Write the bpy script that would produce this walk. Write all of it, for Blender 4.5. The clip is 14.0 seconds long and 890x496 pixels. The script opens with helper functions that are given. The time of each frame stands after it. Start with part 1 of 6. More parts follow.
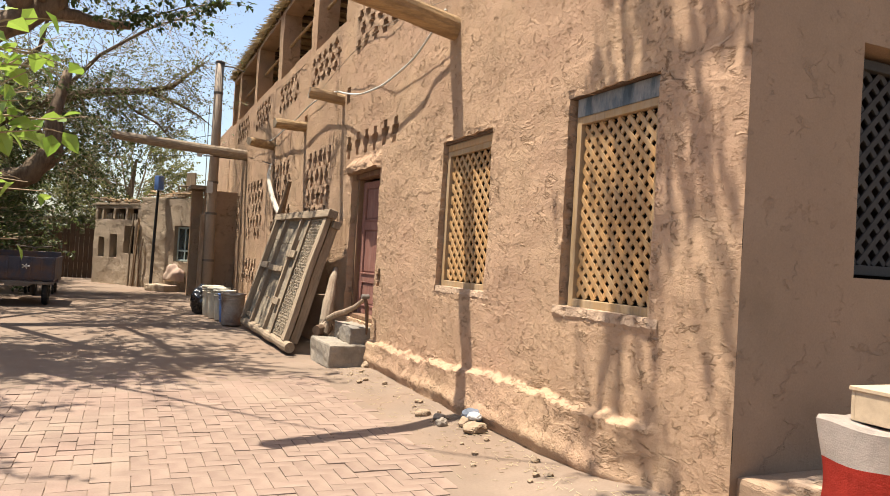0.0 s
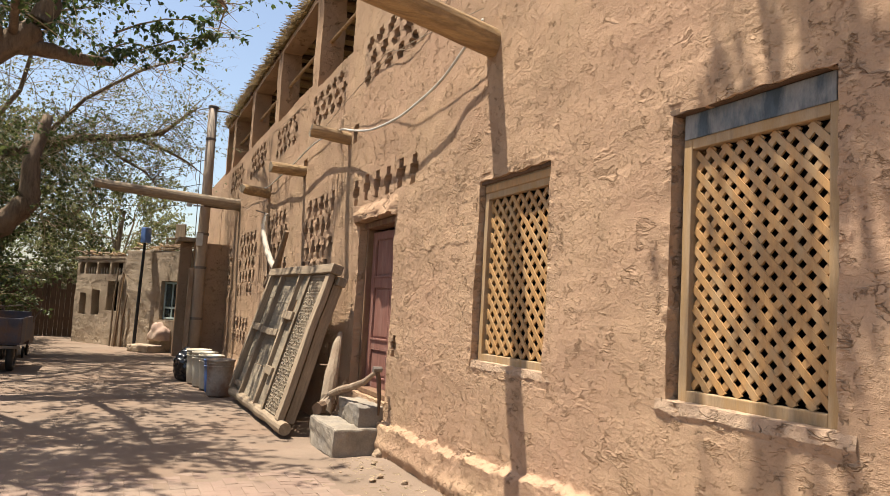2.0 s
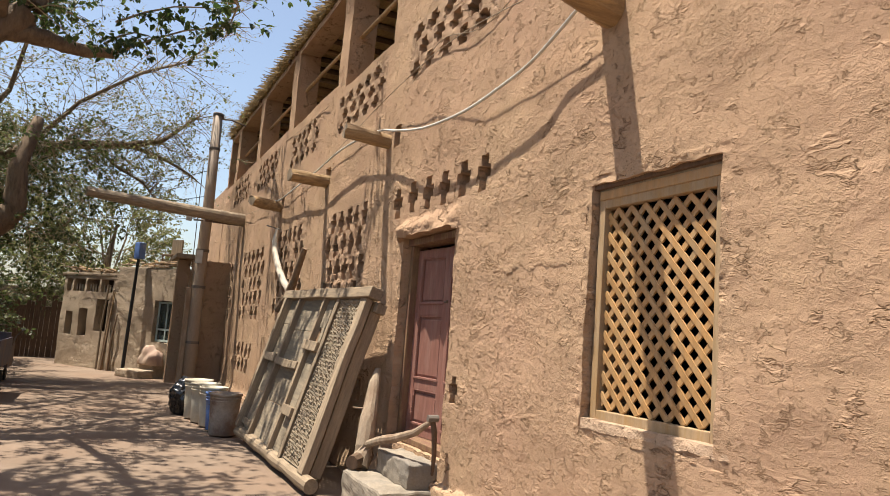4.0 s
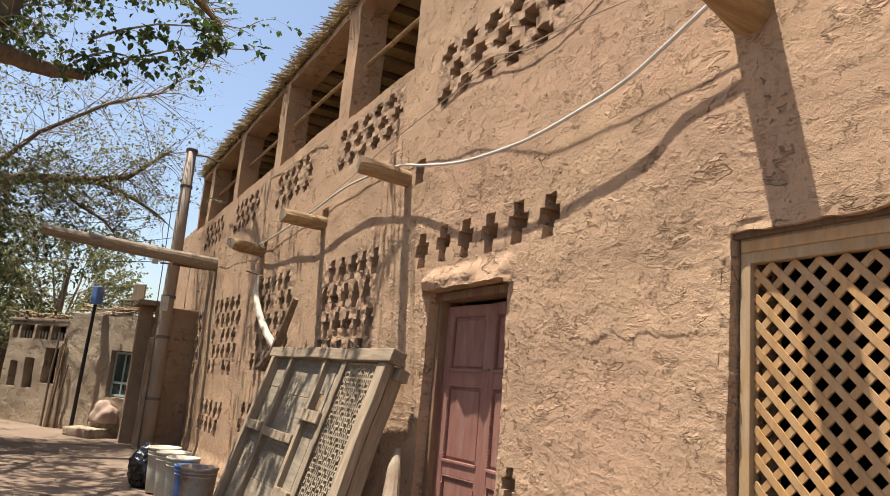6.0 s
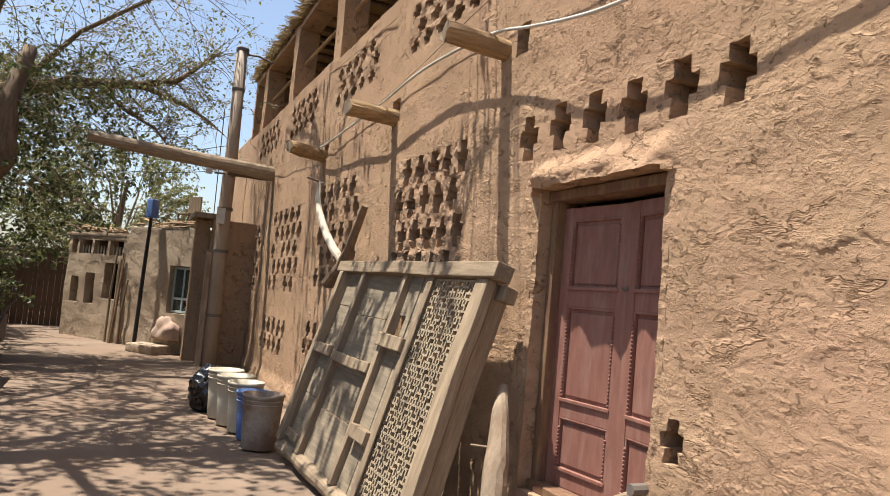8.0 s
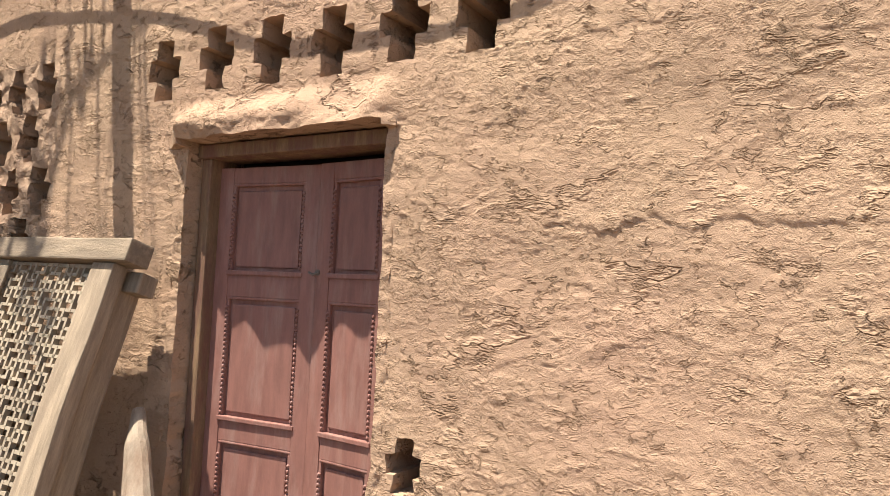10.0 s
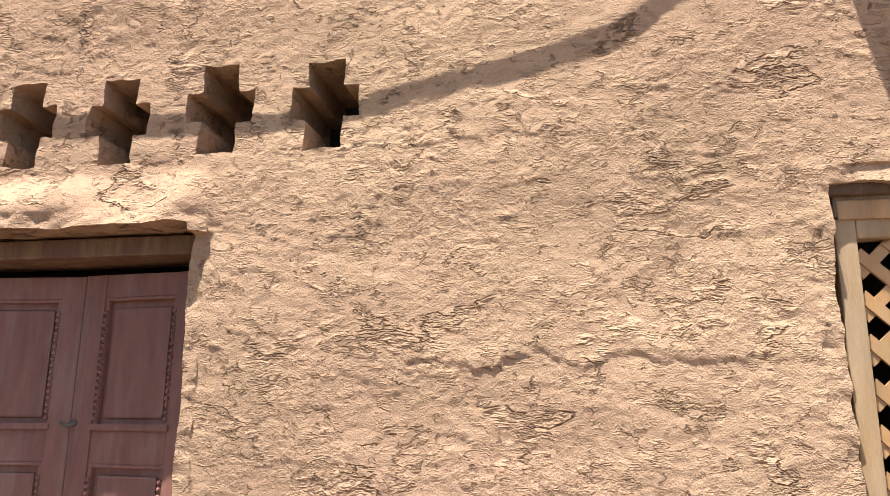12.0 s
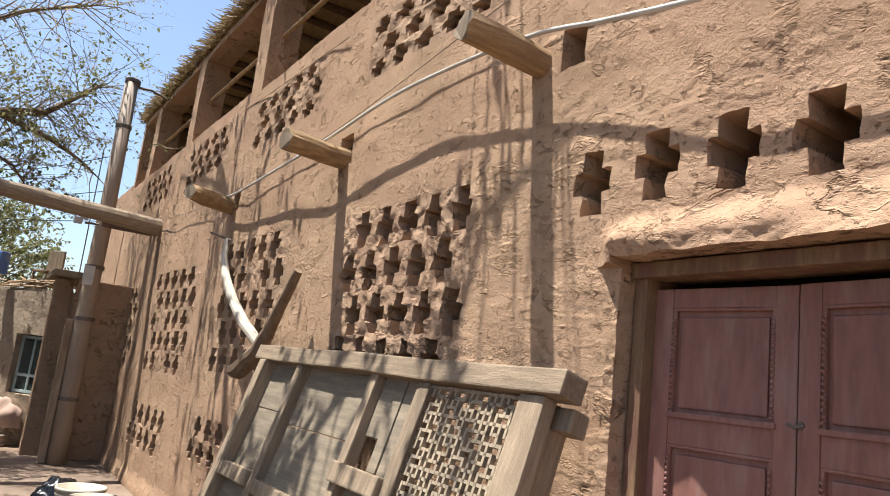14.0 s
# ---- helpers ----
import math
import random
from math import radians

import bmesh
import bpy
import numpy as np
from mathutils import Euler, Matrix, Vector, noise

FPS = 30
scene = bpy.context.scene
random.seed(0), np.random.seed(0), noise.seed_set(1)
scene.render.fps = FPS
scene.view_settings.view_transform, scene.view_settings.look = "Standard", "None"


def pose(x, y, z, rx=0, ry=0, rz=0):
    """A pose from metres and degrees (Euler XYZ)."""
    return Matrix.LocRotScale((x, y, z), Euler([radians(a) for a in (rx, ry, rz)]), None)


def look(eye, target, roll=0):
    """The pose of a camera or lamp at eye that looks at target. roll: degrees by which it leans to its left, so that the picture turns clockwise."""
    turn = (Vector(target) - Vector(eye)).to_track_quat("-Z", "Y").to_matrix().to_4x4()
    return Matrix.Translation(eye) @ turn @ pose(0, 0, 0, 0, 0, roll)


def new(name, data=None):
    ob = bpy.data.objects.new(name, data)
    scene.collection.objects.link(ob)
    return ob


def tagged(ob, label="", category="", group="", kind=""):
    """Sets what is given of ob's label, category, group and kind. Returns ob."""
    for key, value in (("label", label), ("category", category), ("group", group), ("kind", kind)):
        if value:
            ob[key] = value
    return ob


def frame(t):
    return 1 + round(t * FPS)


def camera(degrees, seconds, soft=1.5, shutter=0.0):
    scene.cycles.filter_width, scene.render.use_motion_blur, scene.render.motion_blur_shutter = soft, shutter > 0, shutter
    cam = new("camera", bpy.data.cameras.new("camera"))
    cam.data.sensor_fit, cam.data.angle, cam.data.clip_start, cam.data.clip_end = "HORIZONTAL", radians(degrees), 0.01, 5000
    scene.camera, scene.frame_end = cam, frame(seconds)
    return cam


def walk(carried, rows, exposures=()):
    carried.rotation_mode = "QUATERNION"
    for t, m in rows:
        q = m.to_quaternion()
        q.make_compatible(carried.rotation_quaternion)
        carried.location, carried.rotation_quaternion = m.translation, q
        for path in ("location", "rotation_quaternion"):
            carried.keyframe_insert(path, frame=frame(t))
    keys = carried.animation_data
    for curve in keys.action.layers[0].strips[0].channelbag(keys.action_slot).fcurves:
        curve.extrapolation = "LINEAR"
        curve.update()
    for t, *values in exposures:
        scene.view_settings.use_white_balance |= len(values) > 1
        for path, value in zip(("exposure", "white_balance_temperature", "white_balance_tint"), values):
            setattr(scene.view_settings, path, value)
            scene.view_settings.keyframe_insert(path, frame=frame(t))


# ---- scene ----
cam = camera(63.1, 14.0, 0.9)
PATH = [
    (0, (-2.749, 1.596, 1.326), (-1.94, 3.425, 1.359), 3.4),
    (0.5, (-2.656, 1.918, 1.355), (-1.817, 3.732, 1.425), 4.4),
    (1, (-2.657, 2.299, 1.374), (-1.859, 4.129, 1.497), 3.8),
    (1.5, (-2.578, 2.661, 1.358), (-1.739, 4.471, 1.507), 3.5),
    (2, (-2.489, 3.0, 1.427), (-1.678, 4.819, 1.604), 3.2),
    (2.5, (-2.571, 3.373, 1.426), (-1.79, 5.203, 1.627), 2.9),
    (3, (-2.61, 3.755, 1.442), (-1.799, 5.575, 1.619), 3.6),
    (3.5, (-2.547, 4.138, 1.474), (-1.716, 5.947, 1.67), 4.0),
    (4, (-2.57, 4.451, 1.478), (-1.741, 6.255, 1.723), 4.4),
    (4.2, (-2.626, 4.609, 1.483), (-1.804, 6.412, 1.76), 4.5),
    (6.3, (-2.693, 5.854, 1.633), (-1.78, 7.592, 2.017), 5.1),
    (6.5, (-2.7, 5.971, 1.618), (-1.818, 7.732, 1.963), 5.5),
    (7, (-2.563, 6.333, 1.595), (-1.754, 8.149, 1.812), 5.2),
    (7.2, (-2.519, 6.452, 1.623), (-1.748, 8.29, 1.788), 5.0),
    (9.3, (-2.351, 7.83, 1.659), (-1.09, 9.376, 1.807), 4.1),
    (9.5, (-2.324, 7.914, 1.677), (-0.928, 9.34, 1.827), 3.6),
    (10, (-2.304, 8.129, 1.733), (-0.603, 9.174, 1.858), 2.7),
    (10.5, (-2.131, 8.31, 1.726), (-0.262, 9.012, 1.846), 2.5),
    (11, (-2.018, 8.458, 1.729), (-0.075, 8.89, 1.924), 2.4),
    (11.5, (-1.959, 8.543, 1.695), (-0.02, 8.896, 2.035), 0.8),
    (12, (-2.018, 8.642, 1.845), (-0.103, 9.016, 2.287), 0.5),
    (12.5, (-2.059, 8.693, 1.825), (-0.246, 9.3, 2.41), 2.3),
    (13, (-2.121, 8.753, 1.841), (-0.478, 9.715, 2.451), 4.6),
    (13.5, (-2.287, 8.834, 1.766), (-0.91, 10.175, 2.321), 7.0),
    (14, (-2.275, 8.878, 1.796), (-1.217, 10.534, 2.167), 6.6),
]
walk(cam, [(t, look(eye, aim, lean)) for t, eye, aim, lean in PATH],
     exposures=[(0, 1.22, 6900, 10), (3, 1.02, 7000, 10), (6.5, 1.08, 6700, 10), (9.3, 1.06, 6700, 10), (10.3, 1.48, 6400, 10), (12, 1.46, 6300, 10), (13, 1.36, 6350, 10), (14, 1.23, 6250, 10)])

# ---- light: high desert sun from over the road, clear sky ----
SUN = Vector((-0.46, 0.235, 1.62)).normalized()
ELEV, AZIM = math.asin(SUN.z), math.atan2(SUN.x, SUN.y)
world = bpy.data.worlds.new("sky")
scene.world = world
world.use_nodes = True
wn = world.node_tree.nodes
sky = wn.new("ShaderNodeTexSky")
sky.sky_type = "NISHITA"
sky.sun_disc = False
sky.sun_elevation, sky.sun_rotation = ELEV, AZIM
sky.dust_density, sky.air_density = 2.0, 1.0
wn["Background"].inputs["Strength"].default_value = 0.1
world.node_tree.links.new(sky.outputs[0], wn["Background"].inputs["Color"])
sun = new("sun", bpy.data.lights.new("sun", "SUN"))
sun.data.energy, sun.data.angle, sun.data.color = 5.0, radians(0.53), (1.0, 0.95, 0.87)
sun.matrix_world = look(SUN * 40, (0, 0, 0))


# ---- materials ----
def mat(name, base, rough=0.9, var=0.25, scale=3.0, bump=0.3, fine=60.0, stretch=(1, 1, 1), metal=0.0,
        second=None, mix=(0.45, 0.65), dist=0.01, island=0.0, spec=0.3):
    """Two scales of colour noise plus bump at two scales, in object metres."""
    m = bpy.data.materials.new(name)
    m.use_nodes = True
    nt = m.node_tree
    N, L = nt.nodes, nt.links
    p = N["Principled BSDF"]
    p.inputs["Roughness"].default_value = rough
    p.inputs["Metallic"].default_value = metal
    p.inputs["Specular IOR Level"].default_value = spec
    tc, mp = N.new("ShaderNodeTexCoord"), N.new("ShaderNodeMapping")
    mp.inputs["Scale"].default_value = stretch
    L.new(tc.outputs["Object"], mp.inputs["Vector"])

    def noise_node(s, detail=5.0, r=0.6):
        n = N.new("ShaderNodeTexNoise")
        n.inputs["Scale"].default_value = s
        n.inputs["Detail"].default_value = detail
        n.inputs["Roughness"].default_value = r
        L.new(mp.outputs[0], n.inputs["Vector"])
        return n.outputs["Fac"]

    big, small = noise_node(scale), noise_node(fine, 4.0, 0.65)

    def ramp(src, a, b, ca, cb):
        r = N.new("ShaderNodeValToRGB")
        r.color_ramp.elements[0].position, r.color_ramp.elements[1].position = a, b
        r.color_ramp.elements[0].color, r.color_ramp.elements[1].color = (*ca, 1), (*cb, 1)
        L.new(src, r.inputs[0])
        return r.outputs[0]

    lo = [c * (1 - var) for c in base]
    hi = [min(1, c * (1 + var * 0.7)) for c in base]
    col = ramp(big, 0.3, 0.7, lo, hi)
    if second:
        f = N.new("ShaderNodeMapRange")
        f.inputs[1].default_value, f.inputs[2].default_value = mix
        L.new(noise_node(scale * 0.45, 6.0, 0.65), f.inputs[0])
        mx = N.new("ShaderNodeMix")
        mx.data_type = "RGBA"
        L.new(f.outputs[0], mx.inputs[0])
        L.new(col, mx.inputs[6])
        mx.inputs[7].default_value = (*second, 1)
        col = mx.outputs[2]
    mul = N.new("ShaderNodeMix")
    mul.data_type, mul.blend_type = "RGBA", "MULTIPLY"
    mul.inputs[0].default_value = 1.0
    L.new(col, mul.inputs[6])
    g = 1 - var * 0.6
    L.new(ramp(small, 0.3, 0.7, (g, g, g), (1, 1, 1)), mul.inputs[7])
    col = mul.outputs[2]
    if island:
        src = N.new("ShaderNodeObjectInfo").outputs["Random"]
        hsv = N.new("ShaderNodeHueSaturation")
        mr = N.new("ShaderNodeMapRange")
        mr.inputs[3].default_value, mr.inputs[4].default_value = 1 - island, 1 + island
        L.new(src, mr.inputs[0])
        L.new(mr.outputs[0], hsv.inputs["Value"])
        L.new(col, hsv.inputs["Color"])
        col = hsv.outputs[0]
    L.new(col, p.inputs["Base Color"])
    if bump:
        add = N.new("ShaderNodeMath")
        add.operation = "MULTIPLY_ADD"
        L.new(small, add.inputs[0])
        add.inputs[1].default_value = 0.5
        L.new(big, add.inputs[2])
        b = N.new("ShaderNodeBump")
        b.inputs["Strength"].default_value = bump
        b.inputs["Distance"].default_value = dist
        L.new(add.outputs[0], b.inputs["Height"])
        L.new(b.outputs[0], p.inputs["Normal"])
    return m


def mud_mat(name, base, pink, relief=1.0):
    """Mud plaster: trowel strokes, crumbs, hair cracks and chopped straw."""
    m = mat(name, base, 0.95, 0.2, 1.6, 0.0, 90.0, second=pink, mix=(0.4, 0.68), spec=0.1)
    nt = m.node_tree
    N, L = nt.nodes, nt.links
    p = N["Principled BSDF"]
    mp = N["Mapping"]

    def nz(s, d, r, st=(1, 1, 1), dis=0.0):
        k = N.new("ShaderNodeMapping")
        k.inputs["Scale"].default_value = st
        L.new(mp.outputs[0], k.inputs["Vector"])
        n = N.new("ShaderNodeTexNoise")
        n.inputs["Scale"].default_value, n.inputs["Detail"].default_value, n.inputs["Roughness"].default_value = s, d, r
        n.inputs["Distortion"].default_value = dis
        L.new(k.outputs[0], n.inputs["Vector"])
        return n.outputs["Fac"]

    def math_node(op, a, b=None, c=None):
        n = N.new("ShaderNodeMath")
        n.operation = op
        for i, v in enumerate((a, b, c)):
            if v is None:
                continue
            if isinstance(v, (int, float)):
                n.inputs[i].default_value = v
            else:
                L.new(v, n.inputs[i])
        return n.outputs[0]

    def flakes(fac, lo, hi):
        r = N.new("ShaderNodeMapRange")
        r.interpolation_type = "SMOOTHSTEP"
        r.inputs[1].default_value, r.inputs[2].default_value = lo, hi
        L.new(fac, r.inputs[0])
        return r.outputs[0]

    big_f = nz(3.0, 7.0, 0.6, (1, 0.6, 1.35), 0.3)
    mid_f = nz(8.5, 6.0, 0.62, (1, 0.65, 1.3), 0.3)
    crumbs = nz(46.0, 4.0, 0.62)
    grit = nz(210.0, 2.0, 0.6)
    rough_patch = flakes(nz(2.6, 4.0, 0.6, (1, 0.7, 1.3)), 0.45, 0.62)
    h = math_node("MULTIPLY", big_f, 0.22)
    h = math_node("MULTIPLY_ADD", crumbs, math_node("MULTIPLY_ADD", rough_patch, 0.17, 0.085), h)
    h = math_node("MULTIPLY_ADD", grit, 0.06, h)
    for f, cuts in ((big_f, ((0.44, 0.05), (0.6, 0.07))), (mid_f, ((0.62, 0.05),))):
        for at, amt in cuts:
            h = math_node("MULTIPLY_ADD", flakes(f, at - 0.003, at + 0.003), amt, h)
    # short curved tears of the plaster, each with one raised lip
    crack_shade = None
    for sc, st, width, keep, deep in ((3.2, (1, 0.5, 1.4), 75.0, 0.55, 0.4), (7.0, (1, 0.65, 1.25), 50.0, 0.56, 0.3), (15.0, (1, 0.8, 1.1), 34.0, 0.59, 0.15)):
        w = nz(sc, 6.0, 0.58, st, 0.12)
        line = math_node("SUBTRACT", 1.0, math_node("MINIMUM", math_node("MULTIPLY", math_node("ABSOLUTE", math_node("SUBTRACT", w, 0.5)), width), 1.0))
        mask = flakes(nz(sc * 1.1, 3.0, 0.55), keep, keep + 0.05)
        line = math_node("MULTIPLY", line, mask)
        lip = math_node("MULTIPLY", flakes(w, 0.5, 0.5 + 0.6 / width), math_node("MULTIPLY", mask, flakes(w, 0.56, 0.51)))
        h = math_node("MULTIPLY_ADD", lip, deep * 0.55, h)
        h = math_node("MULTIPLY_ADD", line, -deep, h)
        crack_shade = line if crack_shade is None else math_node("MAXIMUM", crack_shade, line)
    # chopped straw and trowel drags: thin crooked ridges in two directions
    for rot, sc, keep, amt in ((0.7, 24.0, 0.55, 0.12), (-0.5, 34.0, 0.56, 0.1), (1.2, 46.0, 0.55, 0.07)):
        turn = N.new("ShaderNodeMapping")
        turn.inputs["Rotation"].default_value = (rot, 0, 0)
        turn.inputs["Scale"].default_value = (0.6, 0.42, 1.5)
        L.new(mp.outputs[0], turn.inputs["Vector"])
        s = N.new("ShaderNodeTexNoise")
        s.inputs["Scale"].default_value, s.inputs["Detail"].default_value, s.inputs["Roughness"].default_value, s.inputs["Distortion"].default_value = sc, 3.0, 0.6, 0.15
        L.new(turn.outputs[0], s.inputs["Vector"])
        line = math_node("SUBTRACT", 1.0, math_node("MINIMUM", math_node("MULTIPLY", math_node("ABSOLUTE", math_node("SUBTRACT", s.outputs["Fac"], 0.5)), 22.0), 1.0))
        line = math_node("MULTIPLY", line, flakes(nz(sc * 0.45, 3.0, 0.6), keep, keep + 0.07))
        h = math_node("MULTIPLY_ADD", line, amt, h)
    b = N.new("ShaderNodeBump")
    b.inputs["Strength"].default_value, b.inputs["Distance"].default_value = 1.0, 0.056 * relief
    L.new(h, b.inputs["Height"])
    L.new(b.outputs[0], p.inputs["Normal"])
    # shade inside the tears is put into the colour, darker along each line
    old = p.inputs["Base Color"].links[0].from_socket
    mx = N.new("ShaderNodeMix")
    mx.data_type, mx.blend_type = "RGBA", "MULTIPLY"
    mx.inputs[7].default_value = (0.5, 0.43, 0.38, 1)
    L.new(math_node("MULTIPLY", crack_shade, 0.42 * min(relief, 1.0)), mx.inputs[0])
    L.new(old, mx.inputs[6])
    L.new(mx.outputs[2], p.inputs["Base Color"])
    return m


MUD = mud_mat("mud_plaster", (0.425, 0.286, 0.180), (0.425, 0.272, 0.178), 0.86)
# smoother mud, darker than MUD: the end wall's shade is put into its colour
MUD_SMOOTH_SHADE = mud_mat("mud_plaster_smooth_shade", (0.304, 0.209, 0.137), (0.296, 0.198, 0.131), 0.14)
# pale mud, raised further: sunlight on the far front is put into the colour
MUD_FAR = mud_mat("mud_plaster_pale_lit", (0.456, 0.357, 0.258), (0.403, 0.312, 0.228), 1.2)
BRICK = mat("mud_brick", (0.251, 0.144, 0.0912), 0.95, 0.3, 9.0, 0.6, 70.0, dist=0.012, island=0.18, second=(0.304, 0.205, 0.129))
# the gloom of the rooms is put into this near-black base colour
ROOMSHADE = mat("interior_shade", (0.076, 0.057, 0.0456), 0.95, 0.3)
LOGWOOD = mat("pale_log_wood", (0.38, 0.251, 0.125), 0.78, 0.4, 3.0, 0.8, 30.0, (1, 9, 9), dist=0.012, second=(0.258, 0.163, 0.0874))
GREYWOOD = mat("weathered_grey_wood", (0.266, 0.201, 0.133), 0.85, 0.35, 3.5, 0.6, 40.0, (9, 9, 1.0), dist=0.006, second=(0.198, 0.148, 0.0988), island=0.15)
PANELWOOD = mat("weathered_panel_wood", (0.306, 0.231, 0.153), 0.85, 0.35, 3.5, 0.6, 40.0, (9, 1.0, 9), dist=0.006, second=(0.228, 0.17, 0.114), island=0.15)
PANELRAIL = mat("weathered_rail_wood", (0.306, 0.231, 0.153), 0.85, 0.35, 3.5, 0.6, 40.0, (1.0, 9, 9), dist=0.006, second=(0.228, 0.17, 0.114), island=0.15)
DARKWOOD = mat("dark_aged_wood", (0.129, 0.0798, 0.0494), 0.8, 0.35, 4.0, 0.5, 40.0, (9, 9, 1), dist=0.005)
LATTICE = mat("varnished_yellow_wood", (0.40, 0.225, 0.088), 0.5, 0.25, 5.0, 0.15, 60.0, (6, 6, 1.5), dist=0.003, second=(0.372, 0.243, 0.122), island=0.12, spec=0.5)
REDPAINT = mat("worn_maroon_paint", (0.255, 0.118, 0.0897), 0.55, 0.2, 5.0, 0.25, 60.0, (5, 5, 1), dist=0.003, second=(0.319, 0.19, 0.152), mix=(0.5, 0.75), spec=0.4)
STEEL = mat("rusty_grey_steel", (0.152, 0.118, 0.0912), 0.6, 0.3, 5.0, 0.2, 50.0, metal=0.3, second=(0.198, 0.175, 0.152))
CONCRETE = mat("grey_concrete", (0.285, 0.24, 0.185), 0.9, 0.35, 4.0, 0.5, 60.0, dist=0.008, second=(0.2, 0.175, 0.145))


# ---- mesh helpers ----
def mesh_from(name, verts, faces, material, smooth=False):
    me = bpy.data.meshes.new(name)
    me.from_pydata(verts, [], faces)
    me.materials.append(material)
    if smooth:
        me.polygons.foreach_set("use_smooth", [True] * len(me.polygons))
    me.update()
    return me


def part(name, bm, material, parent=None, label="", smooth=False):
    me = bpy.data.meshes.new(name)
    bm.to_mesh(me)
    bm.free()
    me.materials.append(material)
    if smooth:
        me.polygons.foreach_set("use_smooth", [True] * len(me.polygons))
    ob = new(name, me)
    if parent:
        ob.parent = parent
    if label:
        tagged(ob, label)
    return ob


def thing(name, label, category, m=None, group="", kind=""):
    ob = new(name)
    ob.empty_display_size = 0.1
    if m is not None:
        ob.matrix_world = m
    return tagged(ob, label, category, group, kind)


def box(bm, lo, hi, bevel=0.0, jitter=0.0, m=None):
    """An axis-aligned box between two corners, with bevelled and slightly uneven edges."""
    lo, hi = Vector(lo), Vector(hi)
    r = bmesh.ops.create_cube(bm, size=1.0)
    vs = r["verts"]
    for v in vs:
        v.co = Vector([lo[i] + (v.co[i] + 0.5) * (hi[i] - lo[i]) for i in range(3)])
    if bevel:
        es = list({e for v in vs for e in v.link_edges})
        out = bmesh.ops.bevel(bm, geom=es, offset=bevel, segments=2, affect="EDGES", profile=0.6)
        vs = list({v for f in out["faces"] for v in f.verts} | {v for v in vs if v.is_valid})
    for v in vs:
        if jitter:
            v.co += noise.noise_vector(v.co * 4.0) * jitter
        if m is not None:
            v.co = m @ v.co
    return vs


def tube(bm, pts, radii, sides=8, wob=0.0, cap=True):
    """A tapered tube through the points."""
    pts = [Vector(p) for p in pts]
    rings = []
    up = Vector((0.3, 0.2, 1))
    for i, p in enumerate(pts):
        d = (pts[min(i + 1, len(pts) - 1)] - pts[max(i - 1, 0)]).normalized()
        a = d.cross(up)
        if a.length < 0.1:
            a = d.cross(Vector((1, 0, 0)))
        a.normalize()
        b = d.cross(a)
        ring = []
        for k in range(sides):
            t = 2 * math.pi * k / sides
            q = p + (a * math.cos(t) + b * math.sin(t)) * radii[i]
            if wob:
                q += noise.noise_vector(q * 6.0) * wob * radii[i]
            ring.append(bm.verts.new(q))
        rings.append(ring)
    for r0, r1 in zip(rings, rings[1:]):
        for k in range(sides):
            bm.faces.new((r0[k], r0[(k + 1) % sides], r1[(k + 1) % sides], r1[k]))
    if cap:
        bm.faces.new(rings[0][::-1])
        bm.faces.new(rings[-1])
    return rings


def steps(a, b, d):
    n = max(1, round((b - a) / d))
    return [a + (b - a) * i / n for i in range(n + 1)]


def sheet(name, ys, zs, holes, depth, place, material, wobble, skip=None):
    """A wall face over a grid of y and z with rectangular holes that have reveals of the given depth.
    place(y, z, d) gives the world point d behind the face; wobble(y, z) gives its relief."""
    ys = sorted(set(round(v, 4) for v in list(ys) + [h[0] for h in holes] + [h[1] for h in holes]))
    zs = sorted(set(round(v, 4) for v in list(zs) + [h[2] for h in holes] + [h[3] for h in holes]))
    Y, Z = np.array(ys), np.array(zs)
    cy, cz = (Y[1:] + Y[:-1]) / 2, (Z[1:] + Z[:-1]) / 2
    solid = np.ones((len(cy), len(cz)), bool)
    for a, b, c, d in holes:
        iy = (cy > a) & (cy < b)
        iz = (cz > c) & (cz < d)
        solid[np.ix_(iy, iz)] = False
    verts, index, faces = [], {}, []

    def vert(i, j, back):
        k = (i, j, back)
        if k not in index:
            y, z = ys[i], zs[j]
            index[k] = len(verts)
            verts.append(place(y, z, depth * back, wobble(y, z) if back < 2 else (0, 0, 0)))
        return index[k]

    for i in range(len(cy)):
        for j in range(len(cz)):
            if solid[i, j]:
                faces.append((vert(i, j, 0), vert(i, j + 1, 0), vert(i + 1, j + 1, 0), vert(i + 1, j, 0)))
                for (di, dj, e0, e1) in ((-1, 0, (i, j), (i, j + 1)), (1, 0, (i + 1, j + 1), (i + 1, j)),
                                         (0, -1, (i + 1, j), (i, j)), (0, 1, (i, j + 1), (i + 1, j + 1))):
                    ni, nj = i + di, j + dj
                    if 0 <= ni < len(cy) and 0 <= nj < len(cz) and not solid[ni, nj]:
                        faces.append((vert(*e0, 1), vert(*e1, 1), vert(*e1, 0), vert(*e0, 0)))
    return new(name, mesh_from(name, verts, faces, material))


def smoothstep(a, b, x):
    t = min(1.0, max(0.0, (x - a) / (b - a)))
    return t * t * (3 - 2 * t)


